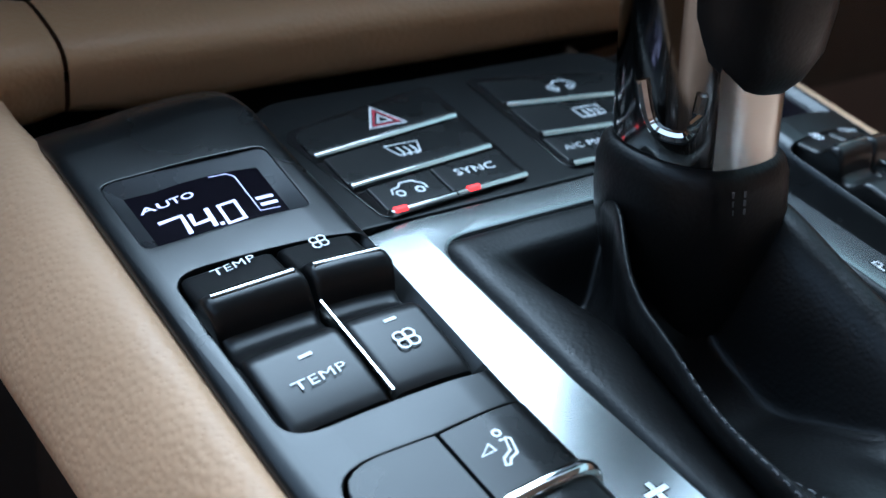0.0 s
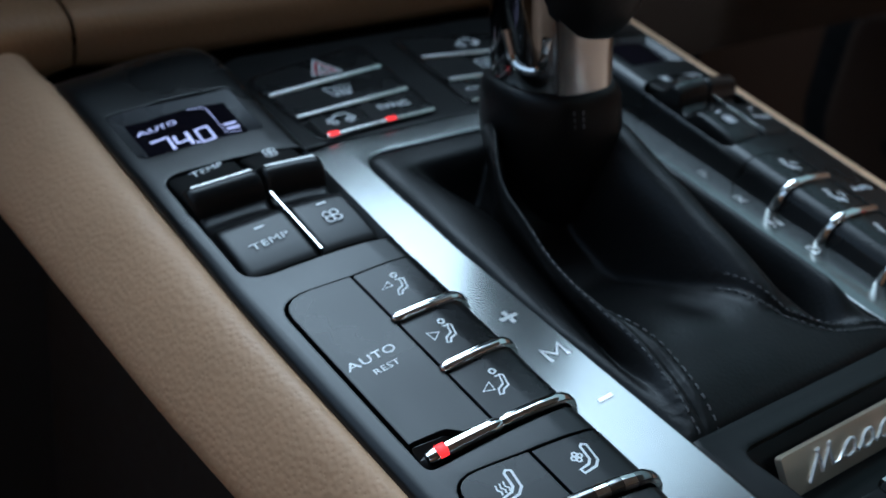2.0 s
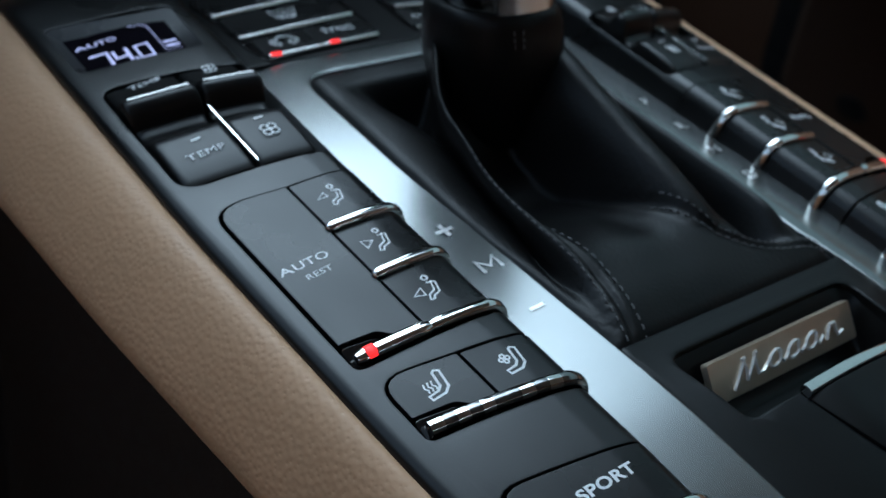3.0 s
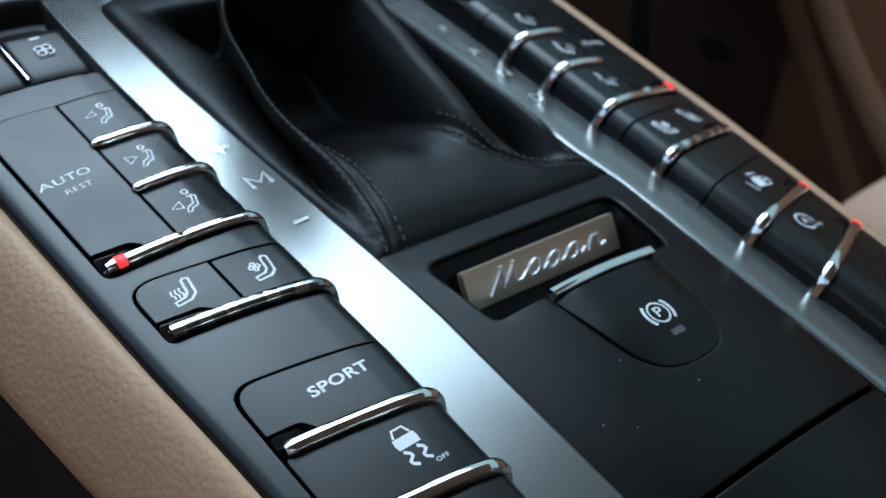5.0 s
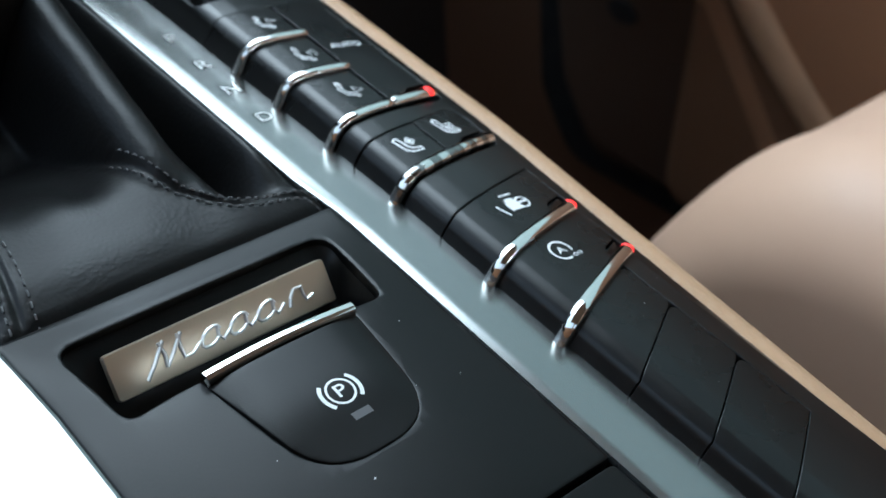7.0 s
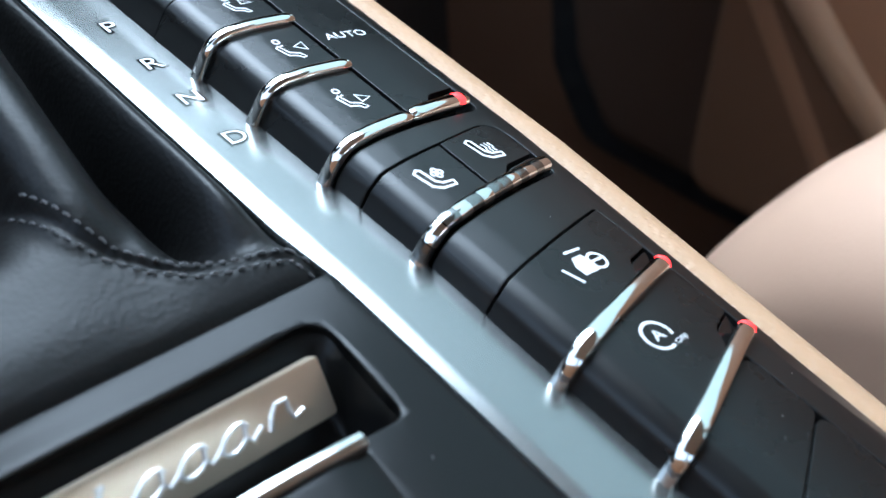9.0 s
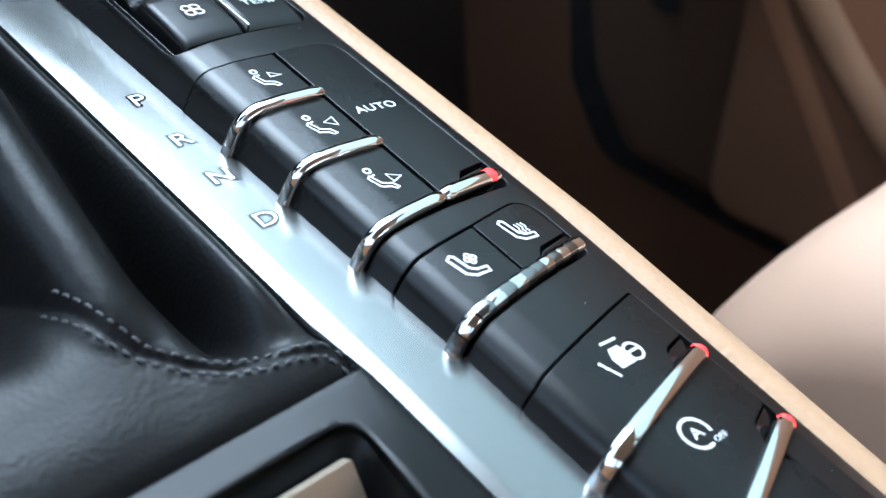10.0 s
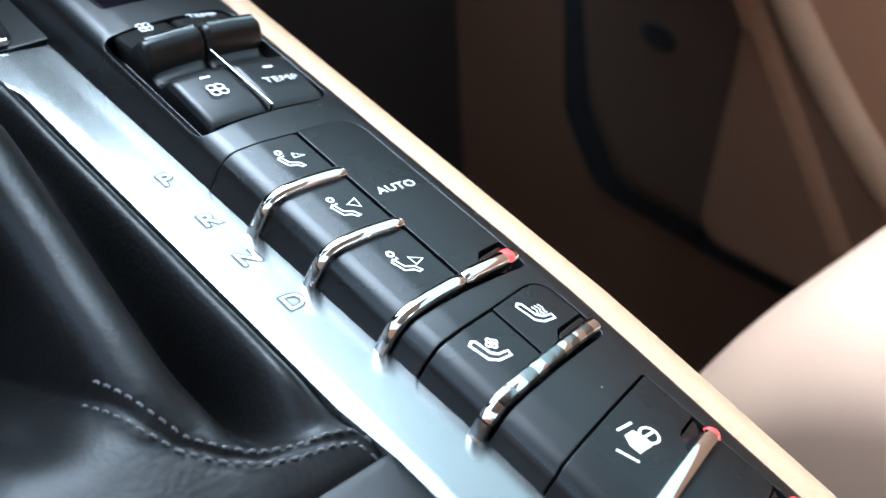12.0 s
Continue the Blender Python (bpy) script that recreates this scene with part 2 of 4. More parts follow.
def strokes(lines, width, put, h=0.22, bm=None):
    """Printed lines: thin raised ribbons on the surface put()."""
    bm = bm or bmesh.new()
    for line in lines:
        pts = [Vector(p) for p in line]
        closed = (pts[0] - pts[-1]).length < 1e-4 and len(pts) > 2
        if closed:
            pts = pts[:-1]
        n = len(pts)
        left, right = [], []
        for i, p in enumerate(pts):
            a = pts[i - 1] if i or closed else p
            b = pts[(i + 1) % n] if i < n - 1 or closed else p
            d1, d2 = (p - a), (b - p)
            d = (d1.normalized() if d1.length > 1e-6 else d2.normalized()) + (d2.normalized() if d2.length > 1e-6 else d1.normalized())
            d = d.normalized() if d.length > 1e-3 else d2.normalized()
            q = Vector((-d.y, d.x)) * (width / 2)
            left.append(bm.verts.new(put(*(p + q), h)))
            right.append(bm.verts.new(put(*(p - q), h)))
        for i in range(n if closed else n - 1):
            j = (i + 1) % n
            bm.faces.new((right[i], right[j], left[j], left[i]))
    return bm


def blob(points, put, h=0.22, bm=None):
    bm = bm or bmesh.new()
    bm.faces.new([bm.verts.new(put(p[0], p[1], h)) for p in points])
    return bm


def letters(text, size, at, put, h=0.22, wide=1.25, bold=0.012, bm=None, spacing=1.05, turn=0.0, shear=0.0, raised=0.0):
    """Text laid on the surface, centred on at, reading across the console."""
    cu = bpy.data.curves.new("t", "FONT")
    cu.body, cu.size, cu.align_x, cu.align_y, cu.offset, cu.space_character, cu.shear = text, 1.0, "CENTER", "CENTER", bold, spacing, shear
    cu.resolution_u = 3
    cu.extrude = raised
    ob = new("t", cu)
    dg = bpy.context.evaluated_depsgraph_get()
    me = ob.evaluated_get(dg).to_mesh()
    own = bmesh.new()
    own.from_mesh(me)
    ob.evaluated_get(dg).to_mesh_clear()
    bpy.data.objects.remove(ob)
    bpy.data.curves.remove(cu)
    bmesh.ops.remove_doubles(own, verts=own.verts[:], dist=1e-5)
    c, s = math.cos(radians(turn)), math.sin(radians(turn))
    for v in own.verts:
        x, y = v.co.x * size * wide, v.co.y * size
        v.co = put(at[0] + c * x - s * y, at[1] + s * x + c * y, h + v.co.z * size)
    return merge(own, bm)


def arc(cx, cy, r, a0, a1, n=16, ry=None):
    return [(cx + r * math.cos(radians(a0 + (a1 - a0) * i / n)), cy + (ry or r) * math.sin(radians(a0 + (a1 - a0) * i / n))) for i in range(n + 1)]


def grid(nu, nv, put, bm=None):
    bm = bm or bmesh.new()
    vs = [[bm.verts.new(put(i / (nu - 1), j / (nv - 1))) for j in range(nv)] for i in range(nu)]
    for i in range(nu - 1):
        for j in range(nv - 1):
            bm.faces.new((vs[i][j], vs[i + 1][j], vs[i + 1][j + 1], vs[i][j + 1]))
    return bm


def smooth(a, b, x):
    t = min(1, max(0, (x - a) / (b - a)))
    return t * t * (3 - 2 * t)

# ---- the console: button banks, aluminium frame, panels, leather bolsters ----
console = thing("centre_console", (0, 0, -60), "sloping black car centre console with aluminium trim and tan leather sides", "centre console")
REAR, FRONT = -330, 142


def box_poly(u0, v0, u1, v1):
    return [(u0, v0), (u1, v0), (u1, v1), (u0, v1)]


def row(u0, u1, v0, v1, s0=0.1, s1=0.1):
    """A button outline between two slanted joints; v0 and v1 hold at u = 84, and the joints run straight down the inner wall."""
    k = max(u0, 63.5)
    low, high = (lambda u: v0 + s0 * (max(u, k) - 84)), (lambda u: v1 + s1 * (max(u, k) - 84))
    return [(u0, low(u0)), (k, low(k)), (u1, low(u1)), (u1, high(u1)), (k, high(k)), (u0, high(u0))]


def rim_z(v):
    """Height of the aluminium frame's inner edge."""
    return -5.6 - 0.032 * (min(max(v, -60), 92) + 20)


def alloy(u, v, h):
    """The plane of the aluminium frame, falling slightly outward."""
    a = abs(u)
    if u < 0:
        return Vector((u - splay(v) * 1.35 * smooth(20, 43, a), v, rim_z(v) - 0.5 - max(0, a - 44) * 0.12 + h))
    return Vector((u, v, rim_z(v) - 0.5 - max(0, a - 48) * 0.08 + h))


ROCKER_HOLE = [(63.2, 38.0), (104.8, 41.7), (104.8, 93.0), (63.2, 85.8)]
DISPLAY_HOLE = [(70.8, 98), (105.3, 102.3), (105.5, 128.5), (69.8, 124)]


INNER, OUTER, KINK = 51.5, 109.5, 63.5
for side in (-1, 1):
    put = bank(side)
    # dark carrier under the caps
    part("bank_carrier", plate(box_poly(INNER + 0.5, REAR, OUTER - 0.3, FRONT - 0.5), put, -6.2, -8, 0, CUTS), GAP, console)
    # surround: one skin whose inner side is notched for the buttons
    ss = 0.14 if side < 0 else 0.15
    tail = -117.2 if side < 0 else -111.3
    seat_top, next_top, next_s = -37.6, (-73.9 if side < 0 else -69.6), (0.17 if side < 0 else 0.2)
    wrap = -33.2 if side > 0 else -32.6
    edge = [(OUTER, REAR), (OUTER, FRONT), (INNER, FRONT), (INNER, 29.9), (84.4, 30.1)]
    edge += rounded([(84.4, 30.1), (103.5, 32.6), (103.5, 10)], [0, 7, 0], 6)[1:-1]
    edge += rounded([(103.5, 10), (103.5, -31.2), (84, -31.9)], [0, 3, 0], 5)[1:-1]
    edge += [(84, -31.9), (KINK, wrap), (INNER, wrap), (INNER, seat_top - 2.4), (KINK, seat_top - 2.4), (84, seat_top)]
    edge += rounded([(84, seat_top), (102.5, -34.6), (102.5, -50)], [0, 6.2, 0], 6)[1:-1]
    edge += rounded([(102.5, -50), (102.5, -54.9), (84, -57.3)], [0, 3, 0], 5)[1:-1]
    edge += [(84, -57.3), (KINK, -57.3 - ss * 20.5), (INNER, -57.3 - ss * 20.5)]
    edge += [(INNER, next_top - 20.5 * next_s), (KINK, next_top - 20.5 * next_s), (84, next_top)]
    if side < 0:
        edge += rounded([(84, next_top), (101.1, next_top + 2.9), (101.1, -86)], [0, 6, 0], 6)[1:-1]
        edge += [(101.1, tail + 2.4), (84, tail), (KINK, tail - 2.9), (INNER, tail - 2.9), (INNER, REAR)]
    else:
        edge += rounded([(84, next_top), (100.6, next_top + 3.3), (100.6, -86)], [0, 1.5, 0], 4)[1:-1]
        edge += [(100.6, tail + 5.4), (91.9, tail + 2.7), (91.9, -165), (KINK, -177.9), (INNER, -177.9), (INNER, REAR)]
    holes = [rounded(ROCKER_HOLE, [5, 7, 5, 4], 6), rounded(DISPLAY_HOLE, 2.5, 5)]
    part("bank_panel", sheet(edge, holes, put, -5, 0.35, CUTS, range(-160, 140, 20)), SOFT, console, "satin black button surround with a rounded shoulder", 40)
    # leather bolster
    def roll(a, b, s=side):
        y = REAR + b * (230 - REAR)
        prof = [(105.0, -18), (105.4, -12.5), (106.4, -9.8), (109, -7.8), (112, -8.0), (115.5, -10.5), (119, -15), (122.5, -21), (125.3, -27), (126.5, -32), (125.5, -36), (121, -38.5), (108, -40)]
        f = a * (len(prof) - 1)
        i = min(int(f), len(prof) - 2)
        f -= i
        p0, p1, p2, p3 = [Vector(prof[min(max(i + k, 0), len(prof) - 1)]) for k in (-1, 0, 1, 2)]
        q = 0.5 * (2 * p1 + (p2 - p0) * f + (2 * p0 - 5 * p1 + 4 * p2 - p3) * f * f + (3 * p1 - p0 - 3 * p2 + p3) * f ** 3)
        q.x = 105.0 + (q.x - 105.0) * (1.0 + 0.0030 * (min(max(y, -120), 150) - 2 if s < 0 else 65))
        dip = 4 * smooth(140, 180, y) ** 2
        return Vector((s * (q.x + (splay(y) if s < 0 else 0) + flare(max(y, -200), s)), y, q.y - dip))
    bm = grid(56, 40, roll)
    bmesh.ops.recalc_face_normals(bm, faces=bm.faces[:])
    part("bolster", bm, TAN, console, "tan grained leather side bolster", 60)

    bm = plate(box_poly(80, REAR, 107, 200), lambda u, v, h, s=side: Vector((s * u, v, -39 + h)), 0, -420, 3)
    part("side_wall", bm, CARPET, console, "dark carpeted console side", flip=side < 0)
# aluminium frame round the gear selector, with rounded inner corners
strip = rounded([(-63.5, REAR), (-43, REAR), (-43, 87.2), (43.6, 87.2), (43.6, -38), (45.0, -54), (45.0, REAR), (63.5, REAR), (63.5, 97), (-63.5, 97)], [0, 0, 10, 10, 12, 12, 0, 0, 0, 0], 8)
part("aluminium_frame", plate(strip, alloy, 0, -6, 1.2, (-44, -36, -28, -20, 48, 48.6), None, (-75, -60, -20, 35, 80, 92)), ALU, console, "satin aluminium trim frame")
# upper switch panel and front apron
bm = plate(rounded(box_poly(-62.5, 97.2, 62.5, 156), [0, 0, 14, 14]), flat(-9.6), 0, -8, 0.8)
part("switch_panel", bm, MATTE, console, "black upper switch panel")


def nose(put):
    """The front end, curving down under the dashboard."""
    return lambda u, v, h: put(u, v, h) - Vector((0, 0, 0.014 * max(0, v - 140) ** 2))


for side in (-1, 1):
    part("apron", plate(box_poly(INNER, 142.05, OUTER, 187), nose(bank(side)), 0, -5, 0, CUTS, None, range(145, 187, 4)), SOFT, console)
part("apron", plate(box_poly(-62.4, 156.1, 62.4, 187), nose(flat(-9.6)), 0, -6, 0, (), None, range(158, 187, 4)), SOFT, console)


# rear centre panel, crowned, with a pocket for the badge
def crown(u, v, h):
    return Vector((u - (0.04 * (max(v, -75) + 20) * 1.2 * smooth(-20, -40, u)), v, -5.2 + 3.6 * (1 - ((u - 1.5) / 44) ** 2) * smooth(-50, -75, v) + h))


NX = tuple(range(-41, 44, 3))
POCKET_TOP = [(-36, -58.4), (37.5, -58.4), (35.2, -84.4), (-33.4, -84.4)]
hole = rounded([(-36, -58.4), (37.5, -58.4), (35.2, -84.4), (25.3, -84.4), (20.6, -118.6), (-9.0, -118.6), (-15.0, -84.4), (-33.4, -84.4)], [6, 6, 4, 0, 15, 15, 0, 5], 8)
part("rear_panel", sheet(box_poly(-42.4, -144.6, 44.4, -52), [hole], crown, -7, 0.9, NX, tuple(range(-140, -84, 7)) + tuple(range(-84, -53, 3))), MATTE, console, "black crowned panel behind the gear selector", 40)
# the pocket, a soft-edged bowl below the panel
bm = bmesh.new()
upper = rounded([(a, b + (0.5 if b > -60 else 0)) for a, b in POCKET_TOP], [6.5, 6.5, 4.5, 5.5], 6)
lower = rounded([(-30.5, -74.5), (31, -74.5), (31, -83.6), (-30.5, -83.6)], 3, 6)
rings = []
for k, h in enumerate((0.0, 0.06, 0.2, 0.4, 0.6, 0.8, 0.93, 1.0)):
    rings.append([bm.verts.new(Vector((p[0] + (q[0] - p[0]) * (k / 7), p[1] + (q[1] - p[1]) * (k / 7), crown(p[0], p[1], 0).z - 1.2 + (-16.6 - crown(p[0], p[1], 0).z) * h))) for p, q in zip(upper, lower)])
for ra, rb in zip(rings, rings[1:]):
    for i in range(len(ra)):
        bm.faces.new((ra[i - 1], ra[i], rb[i], rb[i - 1]))
bm.faces.new(rings[-1])
bmesh.ops.recalc_face_normals(bm, faces=bm.faces[:])
if rings[-1][0].link_faces[0].normal.z < 0 and bm.faces[-1].normal.z < 0:
    bmesh.ops.reverse_faces(bm, faces=bm.faces[:])
part("badge_recess", bm, MATTE, console, "soft-edged recess holding the badge plate", 60)

# storage lid behind the gap
lid = thing("storage_lid", (0, -150, -8), "matte black storage compartment lid on the console", "storage lid")
part("panel", plate(rounded(box_poly(-42.2, -300, 44.2, -146.8), 2), crown, 0, -6, 0.8, NX), MATTE, lid)


# ---- buttons ----
def bar(put, u0, u1, v84, s, bm=None, r=1.65, rise=0.95, step=1.5, tip=0.75):
    n = max(2, int(abs(u1 - u0) / step))
    pts, ups, rr = [], [], []
    for i in range(n + 1):
        u = u0 + (u1 - u0) * i / n
        v = v84 + s * (max(u, 63.5) - 84)
        pts.append(put(u, v, rise - 0.6))
        ups.append(put(u, v, 1) - put(u, v, 0))
        rr.append(r * (tip if i in (0, n) else 1))
    return sweep(pts, rr, [q * 0.95 for q in rr], bm, ups, 12, True, 0.8)


def dish(put, front):
    """A finger recess that dips from its front edge towards the bar."""
    return lambda u, v, h: put(u, v, h - 0.15 - 0.42 * max(0, front - v))


def print_on(parent, bm, name="symbol", mat=None, label=""):
    bmesh.ops.recalc_face_normals(bm, faces=bm.faces[:])
    z = CON.to_3x3()
    for f in bm.faces:
        if f.normal.z < 0:
            f.normal_flip()
    return part(name, bm, mat or PRINT, parent, label)


def seated(put, u, v, s, width, arrow):
    """Sitting figure with an arrow to head, body or feet; s mirrors it."""
    def q(pts):
        return [(u + s * a, v + b) for a, b in pts]
    lines = [q(arc(1.9, 3.4, 0.75, 0, 360, 10)),
             q([(1.3, 1.8), (2.4, 1.5), (1.6, -1.0), (-0.4, -1.9), (-1.2, -3.4), (-0.2, -3.6), (0.5, -2.6), (2.4, -2.0), (3.4, 1.2), (2.4, 1.9)])]
    a = {0: [(-3.6, 0.2), (-0.9, 2.0), (-0.6, 0.2), (-3.6, 0.2)], 1: [(-3.6, 1.7), (-0.7, 0.6), (-3.2, -1.2), (-3.6, 1.7)], 2: [(-3.9, -0.7), (-1.0, 1.0), (-1.2, -1.6), (-3.9, -0.7)]}[arrow]
    return strokes(lines + [q(a)], width, put)


def chair_icon(put, u, v, s, blown):
    def q(pts):
        return [(u + s * a, v + b) for a, b in pts]
    bm = strokes([q([(2.2, 3.6), (3.2, 3.0), (2.4, -1.6), (0.8, -2.9), (-2.6, -3.1), (-2.8, -1.9), (-0.2, -1.6), (0.9, -0.6), (1.5, 3.1), (2.2, 3.6)])], 0.7, put)
    if blown:
        for k in range(4):
            strokes([q(arc(-1.2 + 0.85 * math.cos(k * 1.571), 1.2 + 0.85 * math.sin(k * 1.571), 0.55, 0, 360, 8))], 0.5, put, bm=bm)
    else:
        for k in range(3):
            strokes([q([(-2.2 + k, -1.2), (-1.9 + k, -0.4), (-2.4 + k, 0.4), (-2.0 + k, 1.6)])], 0.45, put, bm=bm)
    return bm


def four_leaf(put, u, v, r, bm=None):
    bm = bm or bmesh.new()
    for k in range(4):
        a = radians(45 + 90 * k)
        strokes([arc(u + r * 0.62 * math.cos(a), v + r * 0.62 * math.sin(a), r * 0.5, 0, 360, 10)], r * 0.22, put, bm=bm)
    return bm


VENT = ((29.3, 12.2), (9.2, -7.4), (-10.4, -27.4))
VENT_BAR = (10.6, -8.9, -29.1)
VS = {-1: (0.0, -0.02, 0.05), 1: (0.0, -0.02, 0.09)}
for side in (-1, 1):
    put = bank(side)
    # three air-direction buttons
    for k in range(3):
        v1, v0 = VENT[k]
        b = thing("vent_button", put(70, v0, 0), "satin black air direction button with chrome bar and white seated figure", "button", "air direction buttons")
        top = part("cap", plate(rounded(row(INNER + 0.4, 83.6, v0, v1, VS[side][k], 0 if k == 0 else VS[side][k - 1]), [0.3, 0, 0.6, 0.6, 0, 0.3]), put, 0.15, -4, 0.35, CUTS), CAP, b)
        bm = bar(put, 84.2 if k < 2 else 83.4, INNER + 0.6, VENT_BAR[k], VS[side][k])
        edge = part("chrome_bar", bm, CHROME, b, "chrome edge bar")
        print_on(top, seated(lambda u, v, h, s=side: bank(s)(u, v, h), 76.6, (v0 + v1) / 2 + 0.2, -1, 0.52, k) if side < 0 else seated(put, 76.8, (v0 + v1) / 2 - 0.3, -1, 0.52, k), "symbol")
        if k < 2:
            bead = bmesh.new()
            bmesh.ops.create_uvsphere(bead, u_segments=10, v_segments=6, radius=1.2, matrix=Matrix.Translation(put(83.8, VENT_BAR[k], 0.5)))
            part("tip", bead, CHROME, edge, "polished bar tip")
    # large automatic button
    a = thing("auto_button", put(94, 0, 0), "large satin black AUTO button with white lettering and red lamp", "button", "automatic climate buttons")
    cap = [(84.4, -27.2), (91, -27.0), (94.2, -23.6), (101.5, -22.6), (102.5, -22.6), (102.5, 31.7), (84.4, 29.3)]
    top = part("cap", plate(rounded(cap, [0.3, 2.5, 3, 0, 0, 6.4, 0.5]), put, 0.4, -4, 0.5, CUTS), CAP, a)
    part("scoop", plate(rounded([(91.6, -27.4), (94.6, -24.2), (102.6, -23.0), (102.6, -29.6)], [1, 2, 1, 1]), dish(put, -22.4), 0, -2, 0.3, CUTS, None, (-24, -25.5)), GLOSS, a, "glossy finger recess")
    edge = part("chrome_bar", bar(put, 83.4, 101.8, -29.1, VS[side][2], r=1.9), CHROME, a, "chrome edge bar")
    part("lamp", bar(put, 97.0, 100.4, -29.1, VS[side][2], r=1.88, rise=1.15, step=0.8), RED, edge, "lit red indicator")
    if side < 0:
        tx = letters("AUTO", 3.5, (-95.2, 3.2), lambda u, v, h: put(-u, v, h), 0.46)
        letters("REST", 2.5, (-94.2, -1.2), lambda u, v, h: put(-u, v, h), 0.46, bold=0.004, bm=tx)
    else:
        tx = letters("AUTO", 3.3, (92.8, 1.9), put, 0.46)
    print_on(top, tx, "lettering")
    # seat buttons
    ss = 0.14 if side < 0 else 0.15
    for inner, u0, u1 in ((True, INNER + 0.4, 82.6), (False, 83.3, 101.2)):
        b = thing("seat_button", put((u0 + u1) / 2, -46, 0), "satin black seat ventilation button with white symbol" if inner else "satin black seat heating button with white symbol", "button", "seat climate buttons")
        if inner:
            poly, rad = row(u0, u1, -53.0, -38.6, ss, 0.12), [0.3, 0, 0.5, 0.5, 0, 0.3]
        else:
            poly, rad = [(83.3, -52.9), (89, -52.1), (92, -49.2), (101.5, -47.8), (101.5, -35.5), (83.3, -38.5)], [0.3, 2.5, 3, 0.5, 5.6, 0.5]
        top = part("cap", plate(rounded(poly, rad), put, 0.15, -4, 0.35, CUTS), CAP, b)
        print_on(top, chair_icon(put, 74.2 if inner else 91.8, -46.8 if inner else -43.4, -1, inner) if side > 0 else chair_icon(lambda u, v, h: put(-u, v, h), -74.2 if inner else -92.8, -46.6 if inner else -43.4, 1, inner))
        if not inner:
            part("scoop", plate(rounded([(89.6, -52.6), (92.4, -49.8), (101.7, -48.4), (101.7, -53.4)], [1, 2, 1, 1]), dish(put, -48.8), 0, -2, 0.3, CUTS, None, (-50, -51)), GLOSS, b, "glossy finger recess")
        # segmented bar
        ua, ub = (INNER + 0.6, 83.0) if inner else (83.0, 100.6)
        n = 9 if inner else 6
        for i in range(n):
            p0, p1 = ua + (ub - ua) * i / n, ua + (ub - ua) * (i + 1) / n
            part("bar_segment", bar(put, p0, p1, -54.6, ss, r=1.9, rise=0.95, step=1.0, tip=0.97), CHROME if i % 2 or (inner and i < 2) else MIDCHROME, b)

